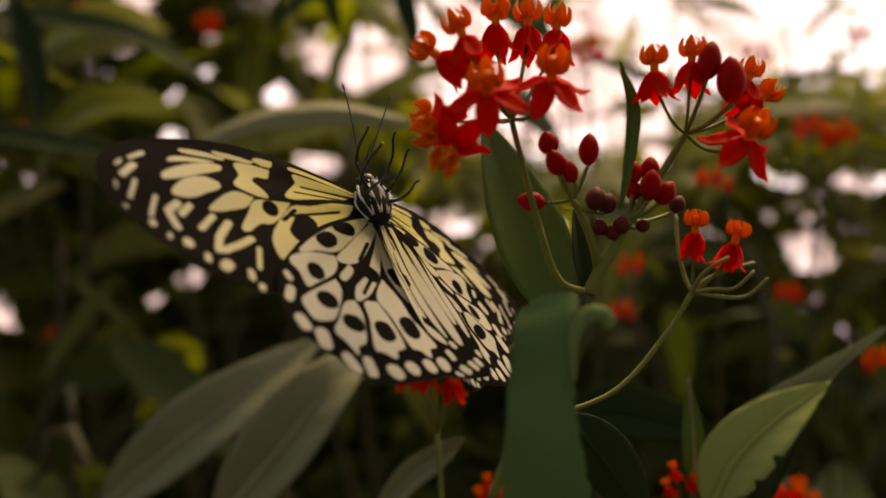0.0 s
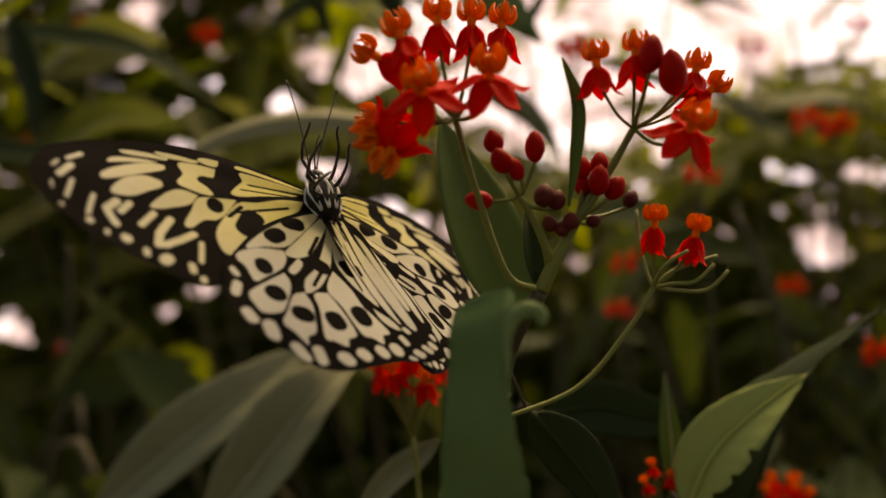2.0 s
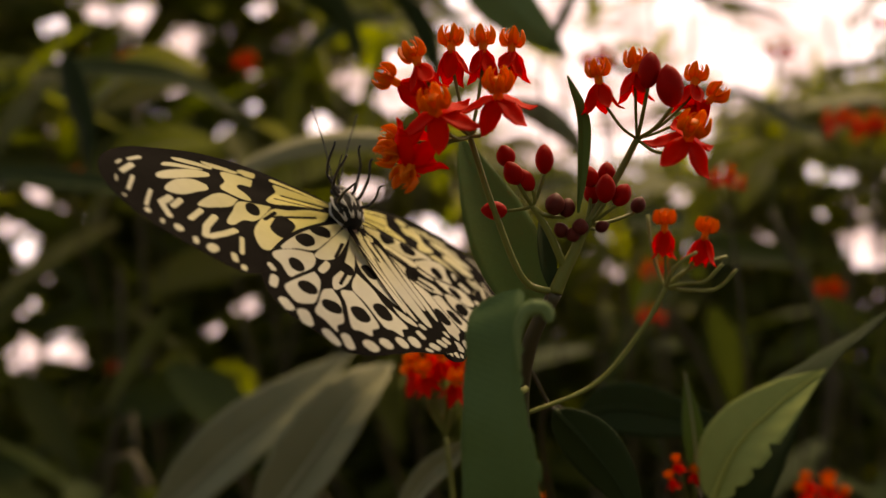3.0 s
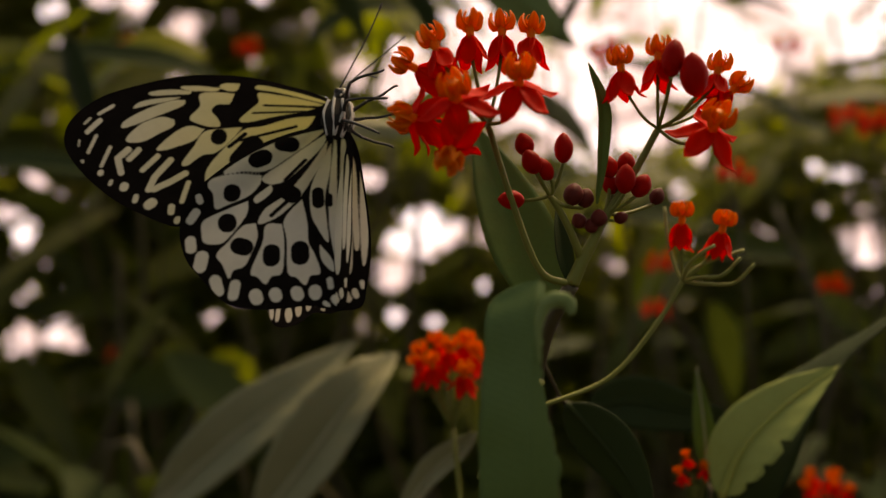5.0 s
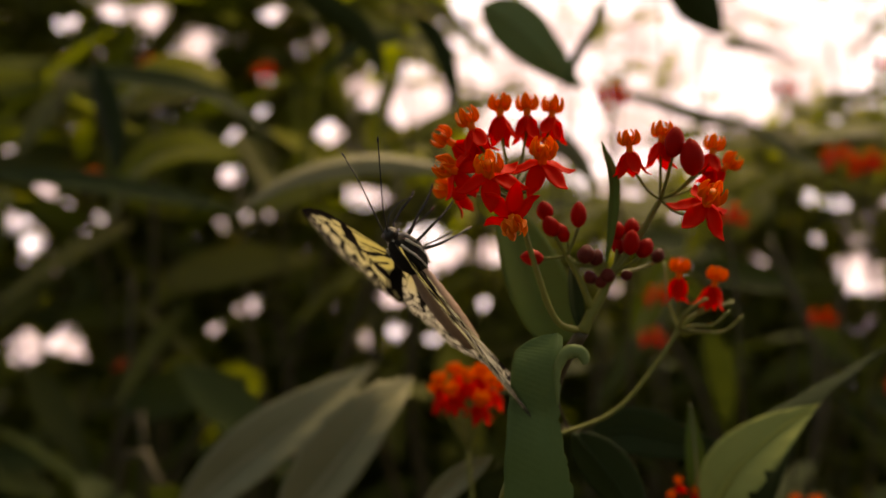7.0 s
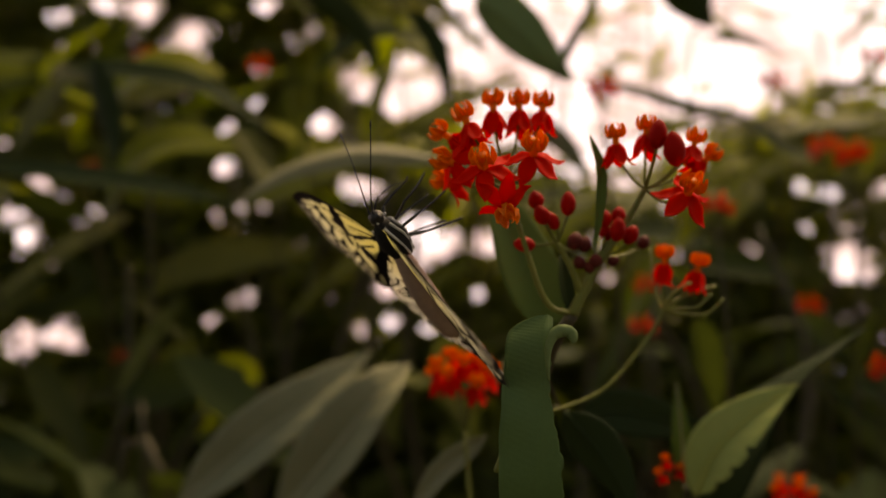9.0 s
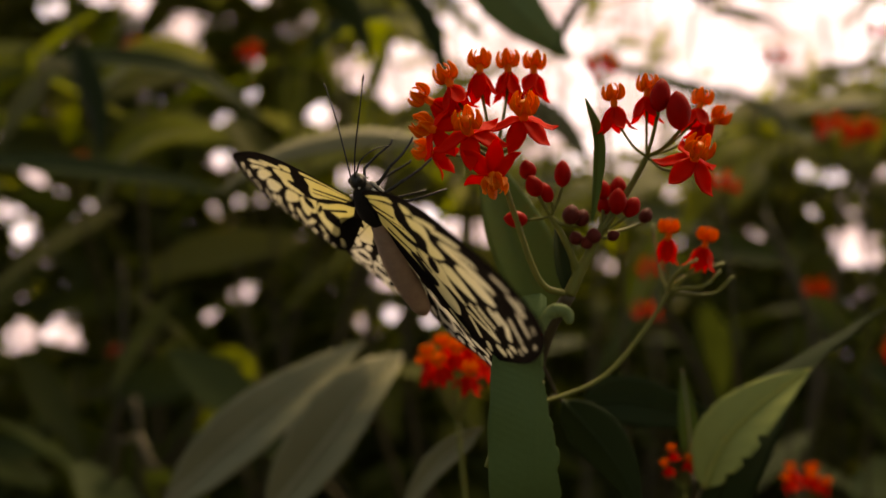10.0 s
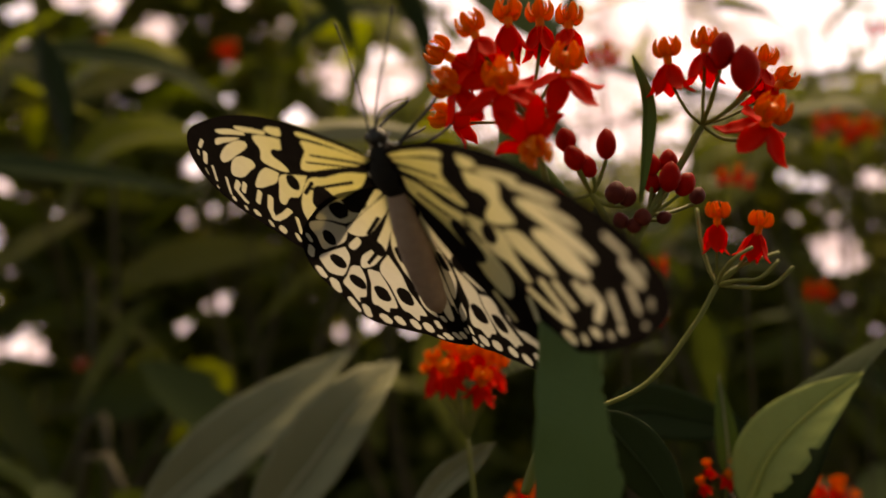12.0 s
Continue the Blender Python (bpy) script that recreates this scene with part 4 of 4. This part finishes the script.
HIND_CELLS = [
    [(0.01, -0.031), (0.177, -0.006), (0.32, -0.017), (0.433, -0.048), (0.363, -0.069), (0.284, -0.099), (0.18, -0.08), (0.081, -0.055)],
    [(0.308, -0.111), (0.387, -0.073), (0.469, -0.055), (0.501, -0.074), (0.496, -0.115), (0.51, -0.169), (0.47, -0.172), (0.38, -0.169), (0.327, -0.142)],
    [(0.393, -0.191), (0.477, -0.191), (0.565, -0.199), (0.588, -0.24), (0.593, -0.282), (0.554, -0.307), (0.521, -0.305), (0.449, -0.264), (0.41, -0.231)],
    [(0.401, -0.288), (0.446, -0.28), (0.515, -0.317), (0.57, -0.345), (0.565, -0.391), (0.564, -0.447), (0.541, -0.424), (0.498, -0.423), (0.462, -0.391), (0.415, -0.339)],
]
HIND_CELLS += [
    [(0.315, -0.327), (0.367, -0.308), (0.405, -0.368), (0.485, -0.455), (0.471, -0.481), (0.455, -0.522), (0.426, -0.502), (0.386, -0.504), (0.336, -0.4)],
    [(0.209, -0.267), (0.269, -0.293), (0.306, -0.327), (0.321, -0.395), (0.366, -0.514), (0.346, -0.545), (0.33, -0.584), (0.299, -0.558), (0.263, -0.563), (0.254, -0.489), (0.256, -0.438), (0.229, -0.362)],
    [(0.018, -0.049), (0.11, -0.069), (0.214, -0.096), (0.307, -0.122), (0.287, -0.16), (0.231, -0.169), (0.133, -0.133), (0.043, -0.089)],
    [(0.027, -0.085), (0.137, -0.16), (0.257, -0.225), (0.345, -0.248), (0.391, -0.29), (0.351, -0.296), (0.291, -0.285), (0.204, -0.246), (0.145, -0.204), (0.063, -0.141)],
]
HIND_CELLS += [
    [(0.291, -0.165), (0.363, -0.187), (0.366, -0.211), (0.328, -0.205), (0.295, -0.187)],
    [(0.016, -0.098), (0.104, -0.175), (0.167, -0.25), (0.2, -0.338), (0.201, -0.393), (0.189, -0.464), (0.16, -0.382), (0.128, -0.294), (0.063, -0.194)],
    [(-0.006, -0.081), (0.092, -0.259), (0.141, -0.365), (0.171, -0.453), (0.192, -0.563), (0.13, -0.422), (0.059, -0.248), (-0.004, -0.105)],
    [(-0.031, -0.093), (0.077, -0.318), (0.137, -0.469), (0.177, -0.595), (0.155, -0.6), (0.084, -0.444), (0.017, -0.268), (-0.035, -0.122)],
]
HIND_CELLS += [
    [(-0.038, -0.174), (0.046, -0.359), (0.111, -0.532), (0.088, -0.518), (0.027, -0.368), (-0.025, -0.235)],
    [(-0.044, -0.244), (0.037, -0.415), (0.113, -0.606), (0.07, -0.552), (0.012, -0.427), (-0.024, -0.314)],
    [(0.221, -0.464), (0.238, -0.521), (0.218, -0.58), (0.205, -0.532)],
]
HIND_SPOTS = [
    (0.0296, [(0.184, -0.022), (0.155, -0.038)]),
    (0.0319, [(0.297, -0.046), (0.272, -0.046)]),
    (0.0292, [(0.43, -0.131), (0.435, -0.139)]),
    (0.0314, [(0.491, -0.237), (0.493, -0.248)]),
    (0.0309, [(0.485, -0.346), (0.472, -0.357)]),
    (0.0294, [(0.39, -0.414), (0.4, -0.439)]),
    (0.0309, [(0.293, -0.45), (0.304, -0.477)]),
    (0.0319, [(0.25, -0.207), (0.233, -0.233)]),
    (0.0209, [(0.144, -0.266), (0.159, -0.306)]),
    (0.0087, [(0.109, -0.298), (0.122, -0.328)]),
    (0.0056, [(0.233, -0.168), (0.133, -0.122)]),
    (0.0056, [(0.336, -0.28), (0.227, -0.236)]),
]
HIND_PALE = [
    (0.0206, [(0.636, -0.255), (0.645, -0.285)]),
    (0.0247, [(0.62, -0.332), (0.641, -0.366)]),
    (0.0227, [(0.61, -0.435), (0.615, -0.477)]),
    (0.0206, [(0.553, -0.478), (0.575, -0.515)]),
    (0.0247, [(0.503, -0.545), (0.504, -0.563)]),
    (0.0231, [(0.439, -0.57), (0.44, -0.584)]),
    (0.0231, [(0.368, -0.597), (0.369, -0.611)]),
    (0.0236, [(0.307, -0.619), (0.311, -0.632)]),
    (0.0124, [(0.244, -0.604), (0.251, -0.63)]),
    (0.0161, [(0.256, -0.678), (0.253, -0.694)]),
    (0.0129, [(0.214, -0.681), (0.213, -0.704)]),
    (0.0126, [(0.182, -0.685), (0.184, -0.703)]),
    (0.0105, [(0.294, -0.678), (0.288, -0.691)]),
    (0.0105, [(0.2, -0.586), (0.201, -0.603)]),
]
HIND_PALE += [
    (0.0169, [(0.579, -0.156), (0.609, -0.179)]),
    (0.0135, [(0.549, -0.104), (0.55, -0.121)]),
    (0.0105, [(0.144, -0.665), (0.148, -0.682)]),
]
HIND_EDGE = [(-0.049, -0.064), (-0.028, -0.026), (0.046, -0.003), (0.169, 0.014), (0.31, 0.008), (0.449, -0.033), (0.554, -0.076), (0.618, -0.128), (0.654, -0.193), (0.671, -0.252), (0.674, -0.329), (0.653, -0.405), (0.625, -0.496), (0.589, -0.551), (0.527, -0.596), (0.437, -0.635), (0.352, -0.662), (0.302, -0.698), (0.252, -0.732), (0.183, -0.749), (0.132, -0.683), (0.058, -0.558), (0.008, -0.429), (-0.034, -0.292), (-0.067, -0.174), (-0.073, -0.096)]


def to_segments(p, line):
    """Distance of the points p to a broken line."""
    best = np.full(len(p), 9.0)
    for a, b in zip(line[:-1], line[1:]):
        a, b = np.array(a), np.array(b)
        d = b - a
        s = np.clip(((p - a) @ d) / max(1e-9, d @ d), 0, 1)
        best = np.minimum(best, np.hypot(*(p - a - s[:, None] * d).T))
    return best


def inside(p, polygon):
    """Which of the points p lie in the polygon."""
    odd = np.zeros(len(p), bool)
    for (x0, y0), (x1, y1) in zip(polygon, polygon[1:] + polygon[:1]):
        crosses = (p[:, 1] < y0) != (p[:, 1] < y1)
        with np.errstate(divide="ignore", invalid="ignore"):
            odd ^= crosses & (p[:, 0] < x0 + (p[:, 1] - y0) * (x1 - x0) / (y1 - y0 if y1 != y0 else 1e-9))
    return odd


def wing(name, edge, cells, spots, pale, centre, side, parent, yellow, label):
    """A wing as a fine sheet: rings from its middle to its edge. ink is the distance into the pale cells, below nought in the black."""
    closed = [Vector((x, y, 0)) for x, y in edge]
    line = spline(closed + [closed[0]], 240)[:-1]
    m, rings = len(line), 70
    c = np.array(centre)
    out = np.array([(v.x, v.y) for v in line])
    p = [c]
    for r in range(1, rings + 1):
        p.extend(c + (out - c) * (r / rings))
    p = np.array(p)
    ink = np.full(len(p), -0.05)
    for cell in cells:
        smooth = [(v.x, v.y) for v in spline([(x, y, 0) for x, y in cell + cell[:1]], 4 * len(cell))[:-1]]
        shore = to_segments(p, smooth + smooth[:1])
        ink = np.maximum(ink, np.where(inside(p, smooth), shore, -shore) + 0.0035)
    for half, pts in spots:
        ink = np.minimum(ink, to_segments(p, pts) - half)
    for half, pts in pale:
        ink = np.maximum(ink, half + 0.001 - to_segments(p, pts))
    border = to_segments(p, [tuple(q) for q in out] + [tuple(out[0])])
    ink = ink - 0.0035 * np.clip((np.hypot(p[:, 0], p[:, 1]) - 0.70) / 0.20, 0, 1)  # blacker towards the tip
    ink = np.where(border < 0.005, -0.02, ink)
    u, v = p[:, 0], p[:, 1]
    z = 0.05 * u * (1 - u) - 0.10 * np.maximum(0, -v - 0.2) ** 2 + 0.004 * np.sin(18 * np.arctan2(v, u + 0.15))
    verts = [(side * a * SPAN, b * SPAN, h * SPAN) for a, b, h in zip(u, v, z)]
    fs = [(0, 1 + k, 1 + (k + 1) % m) for k in range(m)]
    for r in range(rings - 1):
        b = 1 + r * m
        fs += [(b + k, b + m + k, b + m + (k + 1) % m, b + (k + 1) % m) for k in range(m)]
    if side > 0:
        fs = [tuple(reversed(f)) for f in fs]
    ob = part(name, (verts, fs), WING, parent, label)
    for key, values in (("ink", ink), ("tint", yellow(p))):
        ob.data.attributes.new(key, "FLOAT", "POINT").data.foreach_set("value", values.astype(np.float32))
    return ob


def fore_yellow(p):
    return np.clip(1.12 - 1.2 * np.hypot(p[:, 0], p[:, 1]), 0.12, 0.9)


def hind_yellow(p):
    return np.clip(0.75 - 1.7 * np.hypot(p[:, 0], p[:, 1]), 0.0, 1)


butterfly = thing("butterfly", "paper kite butterfly with cream and black wings feeding on red milkweed", "butterfly")
part("thorax", egg((0, 0.0005, 0), (0, 1, 0.05), 0.0140, 0.0084, 18, 18, 0.9), THORAX, butterfly, "black thorax with white bands")
for s in (-1, 1):
    for k in range(5):
        a0 = radians(20 - 38 * k)
        ring = [(s * 0.0043 * math.cos(a0 + 0.25 * q) * (1 - 0.32 * abs(q - 0.1)), 0.0057 * q + 0.0002, 0.0043 * math.sin(a0 + 0.25 * q) * (1 - 0.32 * abs(q - 0.1))) for q in (-0.9, -0.4, 0.1, 0.5, 0.9)]
        part("white_stripe", tube(ring, 0.00030, 0.00040, 14, 6), WHITE_DOT, butterfly)
head = part("head", egg((0, 0.0078, -0.0003), (0, 1, -0.1), 0.0046, 0.0042, 12, 14), CHITIN, butterfly, "small black head with white dots")
for s in (-1, 1):
    part("eye", egg((s * 0.0016, 0.0084, 0.0002), (s, 0.3, 0.1), 0.0017, 0.0019, 8, 10), CHITIN, head)
    part("antenna", joined(tube([(s * 0.0007, 0.0095, 0.0004), (s * 0.0018, 0.0145, -0.0028), (s * 0.0042, 0.0215, -0.0080), (s * 0.0066, 0.0275, -0.0120)], 0.00022, 0.00016, 22, 6),
                           egg((s * 0.0067, 0.0278, -0.0122), (s * 0.4, 0.85, -0.5), 0.0022, 0.0006, 6, 6)), CHITIN, head)
part("proboscis", tube([(0, 0.0095, -0.001), (0.0008, 0.0115, -0.004), (0.002, 0.0112, -0.0085), (0.003, 0.0095, -0.012)], 0.00024, 0.00012, 14, 6), CHITIN, head)
for s in (-1, 1):
    for k in range(5):
        part("white_dot", egg((s * (0.0011 + 0.0002 * k), 0.0070 + 0.0006 * (k % 3), 0.0013 - 0.0008 * k), (s, 0, 0.2), 0.0005, 0.0008, 5, 6), WHITE_DOT, head)


def abdomen_mesh():
    vs, fs = [], []
    n, sides = 30, 16
    for i in range(n + 1):
        s = i / n
        y = -0.0045 - 0.0295 * s
        r = 0.0029 * (0.62 + 0.55 * math.sin(math.pi * min(1, s * 0.86 + 0.10))) * (1 - max(0, (s - 0.9) / 0.1) ** 2 * 0.85)
        r *= 1 + 0.03 * math.cos(2 * math.pi * s * 8)
        for j in range(sides):
            w = 2 * math.pi * j / sides
            vs.append((r * math.cos(w), y, r * 1.05 * math.sin(w) - 0.0032 * s * s))
        if i:
            k = (i - 1) * sides
            fs += [(k + j, k + (j + 1) % sides, k + sides + (j + 1) % sides, k + sides + j) for j in range(sides)]
    fs.append(tuple(n * sides + j for j in range(sides)))
    return vs, fs


abdomen = part("abdomen", abdomen_mesh(), ABDOMEN, butterfly, "smooth taupe abdomen")
for s in (-1, 1):
    for y, reach, fwd in ((0.004, 0.0085, 0.004), (0.0015, 0.0105, -0.001), (-0.001, 0.0095, -0.007)):
        knee = Vector((0.0015 + s * 0.0045, y + fwd * 0.5 + 0.0012, -0.0062))
        foot = Vector((0.0036 + s * 0.0036, y + fwd, -0.0062 - reach))
        part("leg", joined(tube([(s * 0.0016, y, -0.0028), knee * 0.5 + Vector((s * 0.001, y * 0.5, -0.0012)), knee], 0.00052, 0.00042, 8, 6),
                           tube([knee, (knee + foot) / 2 + Vector((s * 0.0006, 0, 0)), foot, foot + Vector((0, fwd * 0.12, -0.0016))], 0.00040, 0.00026, 10, 6)), CHITIN, butterfly)
FORE, HIND = {}, {}
for s in (-1, 1):
    FORE[s] = wing("forewing", FORE_EDGE, FORE_CELLS, FORE_SPOTS, FORE_PALE, (0.50, -0.12), s, butterfly, fore_yellow, "yellow-cream forewing with black veins, bars and white edge dots")
    HIND[s] = wing("hindwing", HIND_EDGE, HIND_CELLS, HIND_SPOTS, HIND_PALE, (0.30, -0.30), s, butterfly, hind_yellow, "whitish hindwing with black veins, spots and white edge dots")

# ---- how the butterfly moves: seconds, place, turn ----
BODY = [
    (0, -0.0165, 0.1752, 1.0105, 130.5, -6.0, -144.6),
    (0.5, -0.0162, 0.1757, 1.0103, 130.6, -4.7, -141.8),
    (1, -0.0161, 0.1743, 1.0106, 132.3, -3.2, -137.4),
    (1.5, -0.0176, 0.1763, 1.0131, 126.4, -7.2, -141.3),
    (2, -0.0175, 0.1756, 1.0125, 129.8, -3.4, -144.5),
    (2.5, -0.0173, 0.1732, 1.0129, 125.2, -7.4, -145.4),
    (3, -0.0195, 0.1782, 1.0135, 131.7, -4.9, -141.5),
    (3.2, -0.0172, 0.1777, 1.0152, 130.9, -8.8, -147.9),
    (4.8, -0.0241, 0.1792, 1.0310, 83.2, -3.1, -119.1),
    (5, -0.0235, 0.1722, 1.0329, 90.0, -19.8, -109.4),
    (5.1, -0.0215, 0.1695, 1.0305, 95.5, 5.3, -96.4),
    (5.2, -0.0222, 0.1654, 1.0250, 102.9, -1.3, -122.4),
    (5.3, -0.0185, 0.1547, 1.0298, 95.2, -19.1, -115.4),
    (5.4, -0.0096, 0.1648, 1.0396, 70.4, -1.5, -70.7),
    (5.5, -0.0077, 0.1581, 1.0374, 80.1, -7.9, -80.5),
    (5.6, -0.0131, 0.1433, 1.0251, 99.7, 19.1, -45.8),
    (5.7, -0.0211, 0.1509, 1.0149, 117.9, 20.6, -13.4),
    (5.8, -0.0190, 0.1474, 1.0098, 126.8, 25.3, -12.9),
    (5.9, -0.0128, 0.1352, 1.0138, 120.2, 10.8, -40.5),
    (6, -0.0117, 0.1555, 1.0121, 127.1, 4.9, -32.5),
    (6.2, -0.0200, 0.1612, 1.0116, 121.5, 14.3, -42.0),
    (6.5, -0.0147, 0.1561, 1.0167, 124.3, 11.8, -42.0),
    (6.8, -0.0168, 0.1547, 1.0112, 121.8, 9.3, -49.0),
    (7, -0.0129, 0.1510, 1.0113, 138.0, -9.1, -38.8),
    (7.2, -0.0155, 0.1425, 1.0066, 137.2, -7.7, -42.9),
    (8.8, -0.0142, 0.1431, 1.0129, 130.1, 1.6, -45.2),
    (9, -0.0158, 0.1430, 1.0120, 134.0, -3.5, -45.0),
    (9.2, -0.0158, 0.1465, 1.0137, 126.5, 5.0, -38.0),
    (9.5, -0.0165, 0.1475, 1.0142, 125.8, 6.0, -35.7),
    (10, -0.0157, 0.1463, 1.0141, 131.9, 2.8, -37.7),
    (10.5, -0.0169, 0.1506, 1.0153, 129.2, 3.1, -43.7),
    (11, -0.0155, 0.1447, 1.0157, 122.1, -5.7, -28.1),
    (11.5, -0.0144, 0.1432, 1.0158, 128.6, -3.0, -28.7),
    (12, -0.0144, 0.1454, 1.0157, 127.4, -0.7, -27.9),
]
# seconds; right wing raised, swept forward, twisted; left wing likewise; how the right and the left hindwing differ
BEATS = [
    (0, -7.8, -3.3, 0.7, 21.5, -1.9, 0.7, 0.9, -28.3, 3.5, -1.0, -6.0, 0.0),
    (0.5, -7.6, -3.9, 3.0, 21.6, -2.1, 2.9, 1.2, -28.9, 3.3, -1.0, -6.0, 0.0),
    (1, -5.9, -9.0, -0.7, 24.0, -9.9, -0.7, 1.4, -28.9, 2.4, -1.0, -6.0, 0.0),
    (1.5, -10.5, -2.3, 4.1, 18.4, 0.5, 4.0, 1.0, -30.0, 4.5, -1.0, -6.0, 0.0),
    (2, -10.2, -1.9, 2.9, 19.0, 0.1, 2.8, 1.1, -29.7, 4.1, -1.0, -6.0, 0.0),
    (2.5, -10.8, -1.0, 6.6, 18.1, 3.2, 6.4, 1.0, -28.1, 4.8, -1.0, -6.0, 0.0),
    (3, -12.3, 0.2, 2.7, 17.3, 1.4, 2.6, 1.8, -30.8, 3.5, -1.0, -6.0, 0.0),
    (3.2, -10.1, 4.0, 3.7, 18.9, 6.6, 3.6, 2.4, -28.1, 4.7, -1.0, -6.0, 0.0),
    (4.8, 76.6, -13.7, -4.9, 76.8, -7.9, 0.0, -2.4, -13.1, 1.5, -1.0, -26.0, 0.0),
    (5, 62.1, -6.6, 1.6, 63.2, -3.8, 0.0, -1.7, -25.6, -0.5, -1.0, -26.0, 0.0),
    (5.1, 65.8, -9.3, 1.7, 66.7, -5.4, 0.0, -1.3, -18.7, -0.3, -1.0, -26.0, 0.0),
    (5.2, 86.8, -6.2, 3.3, 86.4, -3.6, 0.0, 0.8, -25.0, -1.7, -1.0, -26.0, 0.0),
    (5.3, 47.8, -4.7, 8.2, 49.9, -2.7, 0.0, 3.6, -20.5, 0.9, -1.0, -26.0, 0.0),
    (5.4, 113.0, 15.4, 3.3, 110.9, 8.9, 0.0, -2.0, -26.2, -0.7, -1.0, -26.0, 0.0),
    (5.5, 88.4, 2.8, 3.6, 87.9, 1.6, 0.0, 0.4, -21.0, -2.4, -1.0, -26.0, 0.0),
    (5.6, 74.6, -24.1, -8.1, 83.9, -22.5, -55.7, 3.0, -5.9, 5.9, -1.0, -26.0, 0.0),
    (5.7, 27.5, -25.6, 5.1, 31.5, -22.2, -11.6, -1.0, -26.0, 0.0, -2.4, -12.9, 3.0),
    (5.8, 82.3, -2.5, -0.1, 90.3, -2.6, 1.3, -1.0, -26.0, 0.0, -1.0, -26.0, 0.0),
    (5.9, 46.7, -2.8, -11.8, 49.1, -9.3, 11.5, -0.8, -7.4, -0.4, -1.0, -26.0, 0.0),
    (6, 43.0, -11.5, -0.7, 40.1, -6.8, 2.3, -1.0, -41.0, -0.0, -0.1, -17.0, -0.1),
    (6.2, 25.2, -14.1, 5.9, 22.2, -6.0, -4.2, -1.2, -50.1, 0.2, 2.2, -19.9, 1.3),
    (6.5, 20.0, -6.8, 0.5, 6.1, -5.6, 4.3, -1.3, -8.0, 0.3, 0.3, -17.0, 0.9),
    (6.8, 12.0, -7.1, -6.2, 3.2, -0.2, 5.6, -1.0, -26.0, 0.0, 0.8, -19.0, -1.4),
    (7, 41.0, 1.6, -4.3, -26.8, 6.8, -2.2, 0.4, -8.9, -0.4, -1.0, -26.0, -0.0),
    (7.2, 35.2, 2.5, -2.3, -23.2, 6.4, -6.7, 0.0, -20.5, -0.1, -1.0, -26.0, 0.0),
    (8.8, 18.9, -1.8, -2.5, -6.9, 10.9, 5.4, -3.2, -38.9, 2.2, -1.0, -26.0, 0.0),
    (9, 31.0, 0.5, -2.4, -19.0, 8.0, 0.0, -1.5, -28.0, 1.0, -1.0, -26.0, 0.0),
    (9.2, 17.0, -2.2, 0.0, -5.0, 6.0, 6.0, -3.6, -25.0, 2.7, -1.0, -26.0, 0.0),
    (9.5, 17.2, -2.6, 1.2, -5.3, 4.5, 6.5, -3.7, -20.8, 2.8, -1.0, -26.0, 0.0),
    (10, 22.5, -1.9, -4.4, -11.9, 10.2, 7.1, -3.9, -28.7, 3.0, -1.0, -26.0, 0.0),
    (10.5, 17.9, -7.9, -2.9, -6.4, 12.9, 5.7, -2.8, -21.8, 1.8, -1.0, -26.0, 0.0),
    (11, 27.9, -10.6, -2.3, -17.5, 17.1, 6.8, -5.3, -21.4, 4.4, 2.8, -25.1, -2.1),
    (11.5, 29.1, -6.7, -4.7, -14.9, 13.0, 6.5, -4.4, -19.5, 3.5, -1.0, -26.0, 0.0),
    (12, 25.3, -5.0, -2.6, -11.7, 9.4, 5.7, -4.1, -17.9, 3.2, 2.8, -24.2, -2.6),
]


def hinge(side, raised, swept, twisted, hind=None):
    """A forewing's pose on the thorax; a hindwing lies under it, turned back in its plane."""
    m = pose(side * 0.0022, 0.0018, 0.0024) @ pose(0, 0, 0, 0, -side * raised, 0) @ pose(0, 0, 0, 0, 0, side * swept) @ pose(0, 0, 0, twisted)
    if hind:
        m = m @ pose(0, -0.003, -0.0009) @ pose(0, 0, 0, 0, 0, side * hind[1]) @ pose(0, 0, 0, 0, -side * hind[0], 0) @ pose(0, 0, 0, hind[2])
    return m


def motions():
    walk(butterfly, [(t, pose(x, y, z, a, b, c)) for t, x, y, z, a, b, c in BODY])
    walk(abdomen, [(t, pose(0, 0, 0, a)) for t, a in ((0, -28), (3.2, -28), (4.8, -25), (5.5, -30), (5.7, -16), (6.0, -13), (12.0, -13))])
    # the butterfly's weight bends two florets while it clings to them; then they spring back
    for ob, axis, angle in ((FLORETS[7], "Y", 32), (FLORETS[8], "Z", 46)):
        rows = []
        for t, share in ((0, 0.0), (3.2, 0.0), (4.8, 0.5), (5.3, 0.5), (5.7, 1.0), (12.0, 1.0)):
            turn = Matrix.Translation(HUB_A) @ Matrix.Rotation(radians(angle * share), 4, axis) @ Matrix.Translation(-Vector(HUB_A))
            rows.append((t, turn @ ob.matrix_basis))
        walk(ob, rows)
    for side, k in ((1, 1), (-1, 4)):
        walk(FORE[side], [(r[0], hinge(side, *r[k:k + 3])) for r in BEATS])
        walk(HIND[side], [(r[0], hinge(side, *r[k:k + 3], r[k + 6:k + 9])) for r in BEATS])


motions()
